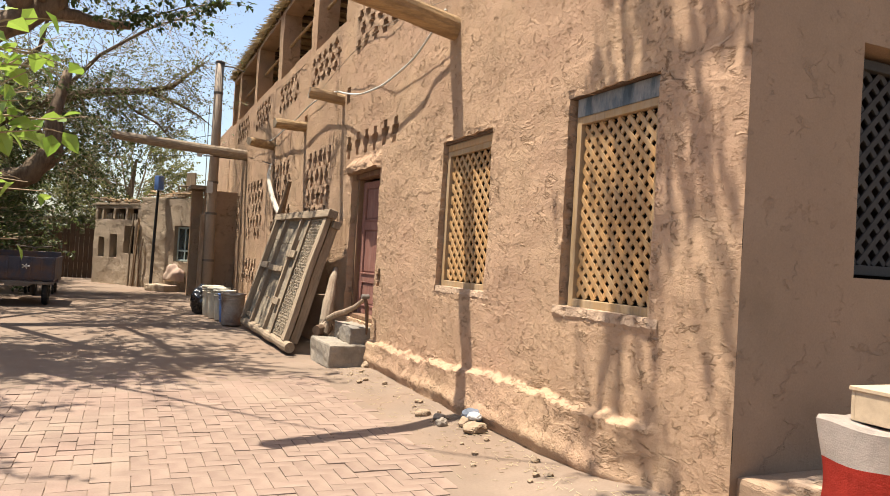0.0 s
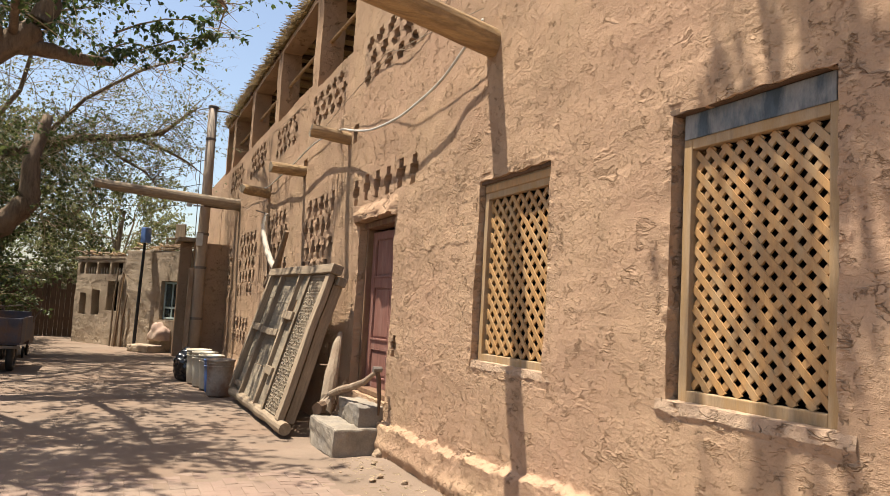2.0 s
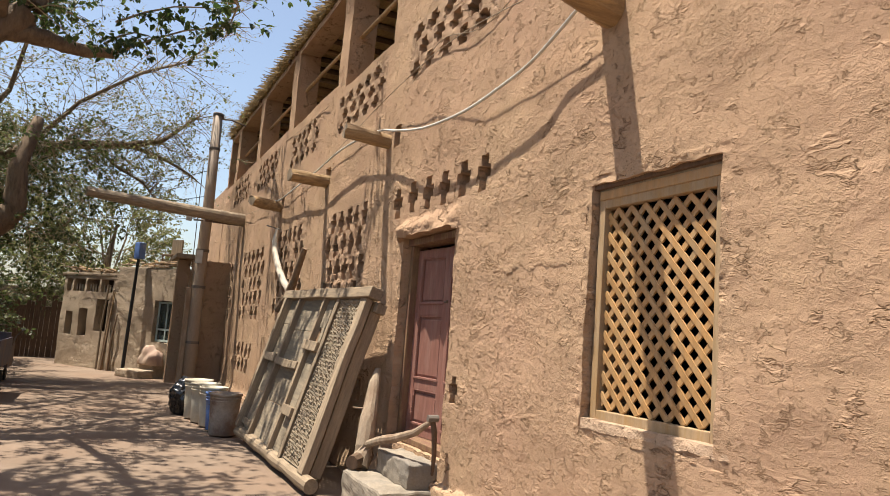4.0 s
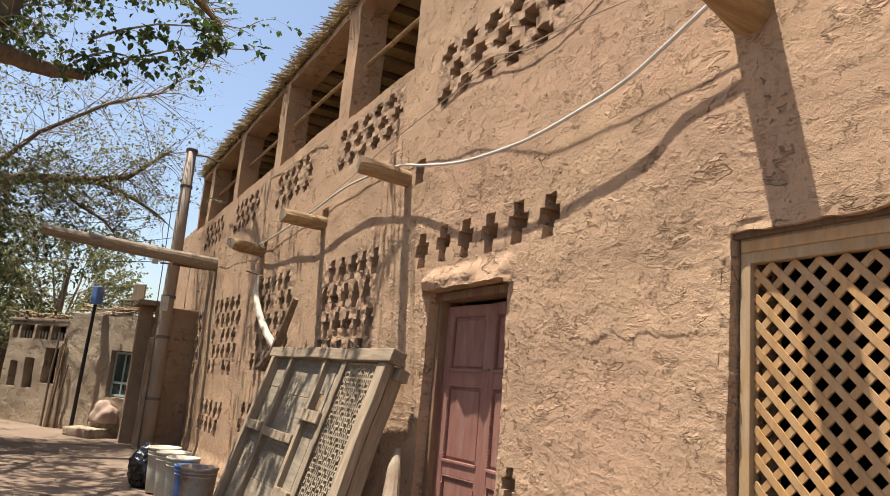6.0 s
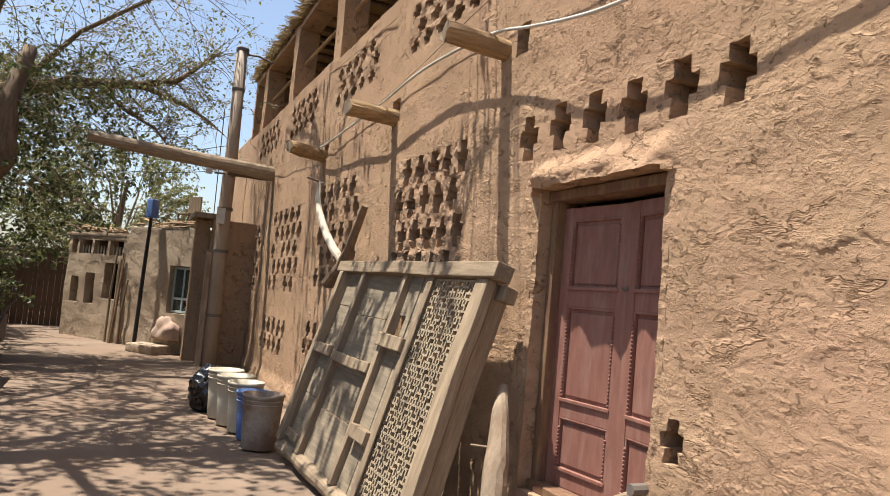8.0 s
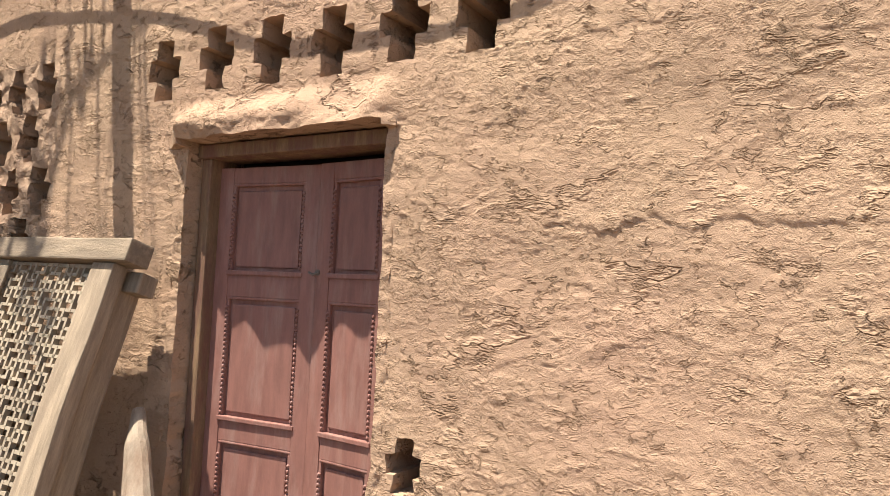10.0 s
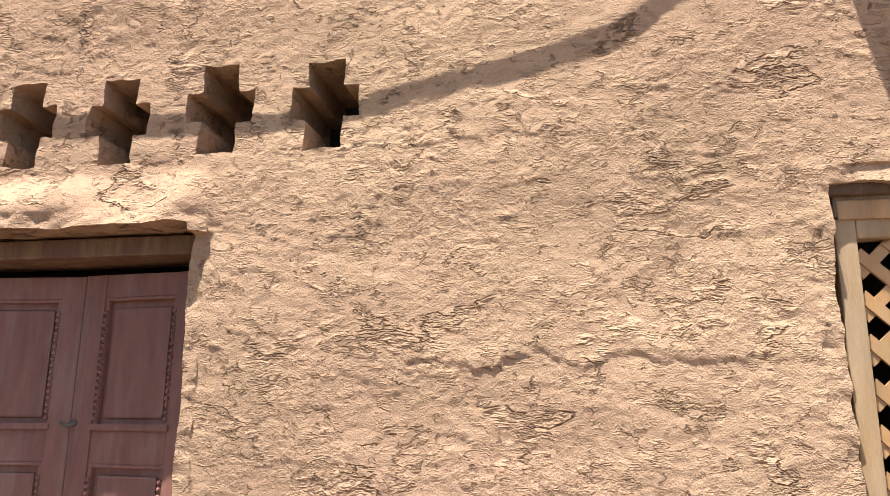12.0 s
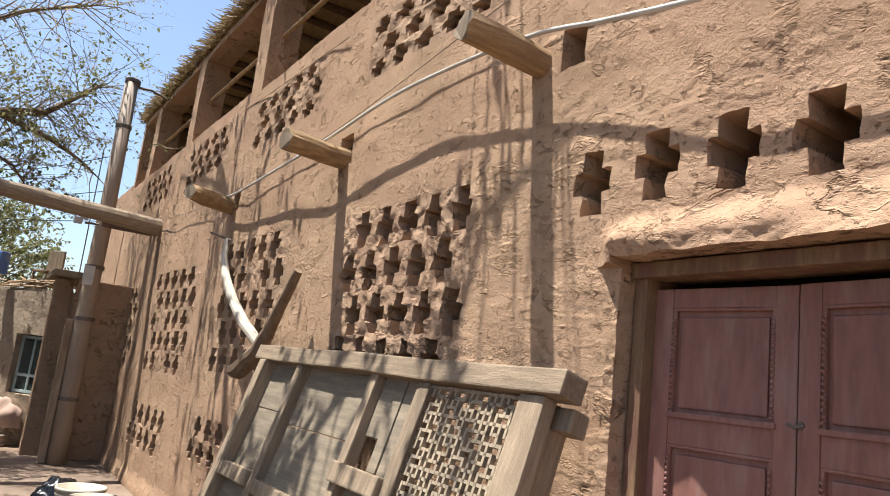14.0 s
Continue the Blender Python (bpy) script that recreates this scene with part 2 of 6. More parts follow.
def mud_relief(y, z):
    """Relief of the mud facade: waves, trowel ridges, crumbs, the swollen plinth."""
    p = Vector((y, z, 0.0))
    low = noise.fractal(Vector((y * 0.9, z * 1.3, 3.1)), 1.0, 2.0, 3) * 0.022
    q = Vector((y * 3.2, z * 6.5, 7.7)) + noise.noise_vector(p * 2.1) * 0.9
    ridge = (1.0 - abs(noise.noise(q))) ** 8 * 0.0015
    fine = noise.fractal(Vector((y * 14, z * 17, 1.0)), 0.8, 2.1, 3) * 0.0016
    warp = noise.noise_vector(p * 6.0) * 0.3
    fl = noise.fractal(Vector((y * 3.4, z * 8.4, 11.0)) + warp, 0.55, 2.2, 6)
    fl2 = noise.fractal(Vector((y * 12.0, z * 16.0, 21.0)) + warp * 2, 0.6, 2.2, 4)
    patch = 0.6 + 0.4 * smoothstep(-0.25, 0.3, noise.noise(Vector((y * 0.9, z * 1.6, 31.0))))
    flake = 0.0
    if 7.8 < y < 12.2:
        flake = 0.55 * patch * (0.0048 * smoothstep(0.34, 0.365, fl) - 0.0035 * smoothstep(-0.5, -0.53, fl) + 0.003 * smoothstep(0.42, 0.45, fl2) - 0.0025 * smoothstep(-0.48, -0.51, fl2))
        flake += patch * 0.0011 * noise.fractal(Vector((y * 34.0, z * 38.0, 3.0)), 0.7, 2.2, 2)
    d = low * 0.8 - ridge - fine - flake
    top = 0.33 + 0.13 * smoothstep(9.0, 6.0, y) + 0.05 * noise.noise(Vector((y * 1.7, 4, 0))) + 0.035 * noise.fractal(Vector((y * 6, 4, 0)), 0.7, 2.1, 4)
    if y < 9.9:
        k = smoothstep(top + 0.008, top - 0.03, z) * smoothstep(4.85, 5.15, y + 0.3 * z)
        lumps = 0.035 * noise.noise(Vector((y * 2.3, z * 3, 9))) + 0.009 * noise.fractal(Vector((y * 9, z * 11, 19)), 0.8, 2.1, 4)
        d -= k * (0.072 + 0.7 * lumps - 0.05 * smoothstep(0.14, 0.02, z))
    d -= 0.05 * smoothstep(0.25, 0.0, z)
    led = 1.99 + 0.07 * noise.noise(Vector((y * 1.4, 0, 5))) + 0.03 * noise.fractal(Vector((y * 7, 0, 5)), 0.6, 2.1, 5)
    if 7.9 < y < 9.9 and abs(z - led) < 0.2:
        d -= 0.007 * smoothstep(led - 0.003, led + 0.003, z) * smoothstep(led + 0.12, led + 0.01, z) * smoothstep(9.4, 8.9, y) * (0.4 + 0.9 * abs(noise.noise(Vector((y * 5, 1, 1)))))
    j = noise.noise_vector(Vector((y * 9, z * 9, 2.0))) * 0.012
    return (d, j.x, j.y)


# ---- ground ----
PAVER = mat("pink_paving_brick", (0.222, 0.154, 0.119), 0.92, 0.22, 2.2, 0.35, 80.0, dist=0.004, second=(0.243, 0.182, 0.137), island=0.08, spec=0.2)
DUST = mat("dusty_earth", (0.203, 0.151, 0.113), 0.97, 0.2, 1.3, 0.5, 60.0, dist=0.01, second=(0.196, 0.138, 0.0998), spec=0.1)


def ground_height(x, y):
    h = -0.02 + 0.012 * noise.fractal(Vector((x * 0.6, y * 0.6, 0)), 1.0, 2.0, 3)
    h += 0.05 * smoothstep(-0.75, -0.1, x) * smoothstep(10.2, 9.4, y) * smoothstep(2.5, 4.0, y)
    h += 0.12 * smoothstep(6.2, 4.3, y) * smoothstep(-0.9, -0.1, x)
    return h


def ground():
    xs = [-900, -300, -90, -40, -20, -12] + steps(-9, 2, 0.22) + [6, 20, 60, 300, 900]
    ys = [-600, -150, -40, -12] + steps(-4, 32, 0.22) + [40, 60, 120, 400, 1500]
    verts = [(x, y, ground_height(x, y) if -9 <= x <= 2 and -4 <= y <= 32 else -0.03) for y in ys for x in xs]
    n = len(xs)
    faces = [(j * n + i, j * n + i + 1, (j + 1) * n + i + 1, (j + 1) * n + i) for j in range(len(ys) - 1) for i in range(n - 1)]
    tagged(new("ground", mesh_from("ground", verts, faces, DUST, True)), "pale dusty earth of the lane beside the paving", "ground", kind="structure")


ground()

# ---- the mud facade: face x = 0, road side towards -x ----
PITCH = 0.362
HOLES = []
for k in range(6):
    c = 9.43 + PITCH * k
    dz = 0.012 * math.sin(k * 2.1)
    HOLES += [(c - 0.062, c + 0.062, 2.855 + dz, 2.945 + dz), (c - 0.115, c + 0.115, 2.745 + dz, 2.855 + dz), (c - 0.062, c + 0.062, 2.64 + dz, 2.745 + dz)]
HOLES += [(9.645, 9.72, 1.12, 1.18), (9.60, 9.765, 1.04, 1.12), (9.63, 9.725, 0.965, 1.04)]
HOLES += [(11.36, 11.54, 3.43, 3.66), (13.95, 14.18, 3.44, 3.68), (16.75, 17.0, 3.45, 3.66), (11.93, 12.02, 0.75, 0.98)]
WIN_A, WIN_B, DOOR = (4.90, 5.842, 1.02, 2.49), (6.965, 7.993, 1.03, 2.45), (9.84, 11.04, 0.5, 2.41)
BAYS = [(11.82, 13.62, 4.70, 6.2), (14.0, 16.66, 4.84, 6.2), (17.03, 19.68, 4.9, 6.2), (20.03, 22.6, 4.9, 6.2), (22.98, 24.0, 4.9, 6.2)]
# brick grilles: y from, y to, z from, z to, columns, rows
GRILLES = [(12.16, 13.86, 1.77, 2.98, 5, 4), (15.0, 16.95, 1.66, 3.06, 5, 5), (17.85, 20.25, 1.54, 2.94, 5, 5), (21.3, 23.1, 1.5, 2.82, 4, 5),
           (15.2, 17.2, 0.72, 1.2, 5, 2), (18.3, 20.5, 0.5, 1.1, 5, 2), (21.75, 23.5, 0.42, 0.93, 4, 2),
           (9.27, 11.25, 4.05, 4.66, 5, 3), (11.97, 13.88, 4.07, 4.60, 5, 3), (14.75, 16.68, 4.1, 4.66, 5, 3), (17.6, 19.66, 4.15, 4.74, 5, 3), (20.5, 22.6, 4.2, 4.78, 5, 3)]


def facade_relief(y, z):
    d, a, b = mud_relief(y, z)
    if 9.7 < y < 11.35 and 2.38 < z < 2.62:
        d -= 0.07 * smoothstep(2.61, 2.47, z) * smoothstep(9.75, 9.9, y) * smoothstep(11.2, 11.02, y) * (1 + 0.8 * noise.noise(Vector((y * 5, z * 5, 1))))
    if (9.15 < y < 11.6 and 2.55 < z < 3.05) or (9.5 < y < 9.85 and 0.9 < z < 1.25) or (11.3 < y < 14.3 and 3.35 < z < 3.75):
        k = noise.noise_vector(Vector((y * 19, z * 19, 8.0))) * 0.008
        a, b = a + k.x, b + k.y
    for h0, h1, h2, h3 in (WIN_A, WIN_B, DOOR):
        if h0 - 0.05 < y < h1 + 0.05 and h2 - 0.05 < z < h3 + 0.05:
            k = noise.fractal(Vector((y * 7, z * 7, 18.0)), 0.7, 2.1, 4)
            k2 = noise.fractal(Vector((y * 7, z * 7, 48.0)), 0.7, 2.1, 4)
            a, b = a + k * 0.011, b + k2 * 0.005
            d += 0.01 * k
    if z < 0.03:
        return (d, 0, 0)
    if y < 4.3 or y > 24.1:
        return (d * smoothstep(4.24, 4.4, y), 0, b)
    return (d, a, b)


def facade_place(y, z, back, w):
    return (w[0] + back, y + w[1], z + w[2])


YS = steps(4.24, 7.9, 0.018) + steps(7.9, 9.9, 0.0065) + steps(9.9, 11.2, 0.011) + steps(11.2, 14.6, 0.03) + steps(14.6, 24.15, 0.07)
ZS = steps(-0.1, 0.62, 0.014) + steps(0.62, 0.9, 0.02) + steps(0.9, 3.2, 0.0068) + steps(3.2, 4.8, 0.035) + steps(4.8, 6.3, 0.08)
facade = sheet("wall_facade", YS, ZS, HOLES + [WIN_A, WIN_B, DOOR] + BAYS + [g[:4] for g in GRILLES], 0.36, facade_place, MUD, facade_relief)
facade.data.polygons.foreach_set("use_smooth", [True] * len(facade.data.polygons))
facade.data.set_sharp_from_angle(angle=radians(48))
tagged(facade, "sunlit brown mud-plastered facade with rough trowelled relief", "wall", kind="structure")


def slab(name, lo, hi, material, label, category="wall", bevel=0.0):
    bm = bmesh.new()
    box(bm, lo, hi, bevel)
    ob = part(name, bm, material)
    return tagged(ob, label, category, kind="structure")


# closing walls behind the openings, added so that the rooms stay dark
slab("wall_inner_back", (3.0, 4.3, -0.1), (3.3, 24.1, 4.5), ROOMSHADE, "inner wall of the rooms behind the facade, coloured dark for their shade")
slab("floor_rooms", (0.37, 4.3, 0.3), (3.0, 24.1, 0.45), ROOMSHADE, "floor inside the rooms, coloured dark for their shade", "floor")
slab("floor_loggia", (0.30, 4.3, 4.42), (2.6, 24.1, 4.6), MUD_SMOOTH_SHADE, "mud floor of the upper gallery", "floor")
slab("wall_loggia_back", (2.3, 4.3, 4.6), (2.6, 24.1, 6.4), MUD_SMOOTH_SHADE, "shaded mud back wall of the upper gallery")
slab("wall_end_north", (0.37, 24.0, -0.1), (3.3, 24.2, 6.3), MUD_SMOOTH_SHADE, "mud end wall of the long house")


def side_wall():
    """The shaded end of the house with its lattice window."""
    w = (0.8, 2.05, 1.36, 2.62)
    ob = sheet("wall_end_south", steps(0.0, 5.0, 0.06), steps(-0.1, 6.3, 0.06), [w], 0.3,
               lambda y, z, back, v: (y, 4.24 + v[0] * 0.35 + back + 0.012 * noise.noise(Vector((z * 3, 0, y))) * smoothstep(0.3, 0, y), z), MUD_SMOOTH_SHADE,
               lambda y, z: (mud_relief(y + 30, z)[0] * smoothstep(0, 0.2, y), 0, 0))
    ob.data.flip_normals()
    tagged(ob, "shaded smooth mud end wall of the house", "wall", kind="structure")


side_wall()


# ---- lattice windows ----
def lattice_window(name, w, frame_x, top_board, label, wood=LATTICE, cells=9, m=None):
    """A wooden frame filled with crossed diagonal laths; built in the wall plane (x depth, y along, z up)."""
    root = thing(name, label, "window", m, kind="structure")
    y0, y1, z0, z1 = w
    f = 0.055
    rails = [("window_frame", (frame_x, y0, z0), (frame_x + 0.06, y0 + f, z1)), ("window_frame", (frame_x, y1 - f, z0), (frame_x + 0.06, y1, z1)),
             ("window_frame", (frame_x, y0 + f, z0), (frame_x + 0.06, y1 - f, z0 + f)), ("window_frame", (frame_x, y0 + f, z1 - f), (frame_x + 0.06, y1 - f, z1))]
    for nm, lo, hi in rails:
        bm = bmesh.new()
        box(bm, lo, hi, 0.005, 0.002)
        part(nm, bm, LATFRAME if wood is LATTICE else wood, root)
    if top_board:
        bm = bmesh.new()
        box(bm, (frame_x - 0.008, y0 + 0.02, z1 - 0.004), (frame_x + 0.05, y1 - 0.01, z1 + top_board), 0.004, 0.003)
        part("top_board", bm, BLUEBOARD if top_board > 0.09 else wood, root, "bluish weathered board over the lattice" if top_board > 0.09 else "")
    iy0, iy1, iz0, iz1 = y0 + f, y1 - f, z0 + f, z1 - f
    step = (iy1 - iy0) / cells * 2 ** 0.5 * 1.0
    sw = 0.039
    for sgn, dx in ((1, 0.026), (-1, 0.031)):
        d = Vector((0, 1, sgn)).normalized()
        nrm = Vector((0, -sgn, 1)).normalized()
        cy, cz = (iy0 + iy1) / 2, (iz0 + iz1) / 2
        n = int(((iy1 - iy0) + (iz1 - iz0)) / step) + 2
        for k in range(-n, n + 1):
            c = Vector((0, cy, cz)) + nrm * (k * step)
            ts = []
            lo, hi = -99.0, 99.0
            for ax, a, b in ((1, iy0, iy1), (2, iz0, iz1)):
                t0, t1 = (a - c[ax]) / d[ax], (b - c[ax]) / d[ax]
                lo, hi = max(lo, min(t0, t1)), min(hi, max(t0, t1))
            if hi - lo < 0.05:
                continue
            bm = bmesh.new()
            vs = []
            for t in (lo, hi):
                for sx in (0, 0.012):
                    for sn in (-1, 1):
                        p = c + d * t + nrm * (sn * sw / 2)
                        p.x = frame_x + dx + sx
                        p.y, p.z = min(max(p.y, iy0 - 0.004), iy1 + 0.004), min(max(p.z, iz0 - 0.004), iz1 + 0.004)
                        vs.append(bm.verts.new(p))
            for q in ((0, 1, 3, 2), (4, 6, 7, 5), (0, 2, 6, 4), (1, 5, 7, 3), (0, 4, 5, 1), (2, 3, 7, 6)):
                bm.faces.new([vs[i] for i in q])
            bmesh.ops.recalc_face_normals(bm, faces=bm.faces)
            part("lath", bm, wood, root)
    return root


LATFRAME = mat("dusty_window_wood", (0.365, 0.258, 0.152), 0.7, 0.25, 4.0, 0.3, 50.0, (6, 6, 1), dist=0.004, second=(0.35, 0.22, 0.0988))
BLUEBOARD = mat("flaking_blue_paint", (0.0912, 0.118, 0.137), 0.8, 0.45, 7.0, 0.4, 45.0, (1, 1, 0.4), second=(0.258, 0.251, 0.236), mix=(0.44, 0.56))
lattice_window("window_1", (4.93, 5.81, 1.06, 2.36), 0.058, 0.122, "varnished yellow-brown diagonal lattice window under a flaking blue board", cells=16)
lattice_window("window_2", (6.99, 7.972, 1.08, 2.365), 0.05, 0.05, "varnished yellow-brown diagonal lattice window in the mud wall", cells=15)
# laths near black: the shade over this window is put into their colour
SHADELATTICE = mat("shade_dark_lattice", (0.042, 0.038, 0.033), 0.8, 0.25, 5.0, 0.2, 60.0)
lattice_window("window_3", (0.85, 2.0, 1.38, 2.58), 0.1, 0.0, "lattice window in the shaded end wall, its laths coloured dark for the shade", SHADELATTICE, 17, Matrix(((0, 1, 0, 0), (1, 0, 0, 4.24), (0, 0, 1, 0), (0, 0, 0, 1))))


# ---- brick grilles ----
def grille(y0, y1, z0, z1, cols, rows, label):
    """A mud-plastered panel pierced by staggered cross-shaped holes: narrow, wide, narrow."""
    pitch = (y1 - y0) / (cols + 0.5)
    h = (z1 - z0) / rows
    rnd = random.Random(int(y0 * 100 + z0))
    holes = []
    for r in range(rows):
        off = 0.5 if r % 2 else 1.0
        for k in range(cols):
            c = y0 + (k + off) * pitch + rnd.uniform(-0.012, 0.012)
            if rnd.random() < 0.04:
                continue
            b = z0 + r * h + 0.012 + rnd.uniform(-0.008, 0.008)
            n, w = pitch * rnd.uniform(0.175, 0.21), pitch * rnd.uniform(0.33, 0.385)
            top = b + h - 0.03
            q1, q2 = b + (top - b) * 0.3, b + (top - b) * 0.66
            holes += [(c - n, c + n, b, q1), (c - w, c + w, q1, q2), (c - n, c + n, q2, top)]
    near = y0 < 14 and z0 < 4
    d = 0.02 if near else 0.045
    rough = 0.8 if near else 0.6

    def rel(y, z):
        a = facade_relief(y, z)
        e = min(1.0, min(y - y0, y1 - y, z - z0, z1 - z) / 0.06)
        k = noise.noise_vector(Vector((y * 13, z * 13, 5.0))) * 0.02 * rough * max(0.0, e)
        k2 = noise.noise_vector(Vector((y * 37, z * 37, 9.0))) * 0.006 * rough * max(0.0, e)
        return (a[0] + k.x * 1.2 + k2.x, a[1] + k.y + k2.y, a[2] + k.z + k2.z)

    ob = sheet("brick_grille", steps(y0, y1, d), steps(z0, z1, d), holes, 0.36, facade_place, GRILLEMUD, rel)
    tagged(ob, label, "brick grille", "pierced brick grilles of the facade", "structure")


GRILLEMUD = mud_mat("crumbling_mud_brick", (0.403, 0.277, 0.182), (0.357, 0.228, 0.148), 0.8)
for g in GRILLES:
    low = g[3] < 1.3
    grille(*g, "small low pierced grille of mud bricks" if low else ("pierced mud brick grille in the gallery parapet" if g[2] > 4 else "tall pierced grille of crumbling mud bricks"))


# ---- projecting logs, beams and the hose ----
def log_piece(name, pts, radii, label, material=LOGWOOD, sides=14, category="log"):
    bm = bmesh.new()
    fine, rr = [], []
    n = 5
    for (a, b), (ra, rb) in zip(zip(pts, pts[1:]), zip(radii, radii[1:])):
        for k in range(n):
            t = k / n
            fine.append(Vector(a).lerp(Vector(b), t))
            rr.append(ra + (rb - ra) * t)
    fine.append(Vector(pts[-1]))
    rr.append(radii[-1])
    rings = tube(bm, fine, rr, sides, 0.14)
    for ring in (rings[0], rings[-1]):
        for v in ring:
            v.co += noise.noise_vector(v.co * 16.0) * min(radii) * 0.3
    ends = [f for f in bm.faces if len(f.verts) > 4]
    bmesh.ops.inset_region(bm, faces=ends, thickness=min(radii) * 0.12, depth=min(radii) * 0.1)
    for f in bm.faces:
        f.material_index = int(len(f.verts) > 4)
    ob = part(name, bm, material)
    ob.data.materials.append(GREYWOOD)
    return tagged(ob, label, category)


GREYBEAM = mat("greyed_pole_wood", (0.304, 0.236, 0.16), 0.85, 0.3, 4.0, 0.5, 45.0, (1, 9, 9), dist=0.006, second=(0.251, 0.19, 0.137))
log_piece("projecting_log", [(-0.5, 11.72, 3.57), (0.32, 11.68, 3.5)], [0.08, 0.082], "short pale peeled log end jutting from the mud wall")
log_piece("projecting_log", [(-0.56, 13.93, 3.46), (0.32, 14.2, 3.5)], [0.085, 0.09], "short weathered log end jutting from the mud wall")
log_piece("projecting_log", [(-0.56, 16.7, 3.5), (0.32, 17.15, 3.5)], [0.09, 0.09], "short weathered log end jutting from the mud wall")
log_piece("projecting_beam", [(-2.85, 7.16, 3.72), (-1.2, 7.58, 3.62), (0.3, 7.95, 3.5)], [0.095, 0.105, 0.115], "long peeled pole beam jutting out over the lane")
log_piece("projecting_beam", [(-3.15, 20.15, 3.78), (-1.6, 20.45, 3.74), (0.3, 20.8, 3.7)], [0.10, 0.12, 0.14], "long grey pole beam jutting out over the lane", GREYBEAM)


def cable(name, pts, r, material, label, category="cable", sides=6):
    cu = bpy.data.curves.new(name, "CURVE")
    cu.dimensions = "3D"
    sp = cu.splines.new("POLY")
    fine = []
    P = [Vector(p) for p in pts]
    for i in range(len(P) - 1):
        p0, p1, p2, p3 = P[max(i - 1, 0)], P[i], P[i + 1], P[min(i + 2, len(P) - 1)]
        for k in range(6):
            t = k / 6
            fine.append(0.5 * ((2 * p1) + (p2 - p0) * t + (2 * p0 - 5 * p1 + 4 * p2 - p3) * t * t + (3 * p1 - p0 - 3 * p2 + p3) * t ** 3))
    fine.append(P[-1])
    bm = bmesh.new()
    tube(bm, fine, [r] * len(fine), sides)
    bpy.data.curves.remove(cu)
    return tagged(part(name, bm, material, smooth=True), label, category)


WHITE = mat("dusty_white_plastic", (0.547, 0.532, 0.486), 0.5, 0.12, 6.0, 0.05, 50.0, second=(0.456, 0.418, 0.35))
BLACK = mat("black_rubber", (0.0228, 0.0228, 0.0228), 0.6, 0.2)
cable("hose", [(-0.14, 7.8, 3.66), (-0.12, 8.29, 3.5), (-0.13, 8.61, 3.39), (-0.14, 9.02, 3.33), (-0.15, 9.53, 3.29), (-0.16, 10.17, 3.32), (-0.16, 10.59, 3.38),
               (-0.15, 11.1, 3.49), (-0.14, 11.68, 3.62), (-0.13, 12.66, 3.7), (-0.14, 13.3, 3.69), (-0.15, 14.12, 3.62), (-0.13, 15.2, 3.6), (-0.1, 16.54, 3.58), (-0.1, 17.08, 3.61)],
      0.012, WHITE, "dusty white hose slung along the logs", "hose", 10)


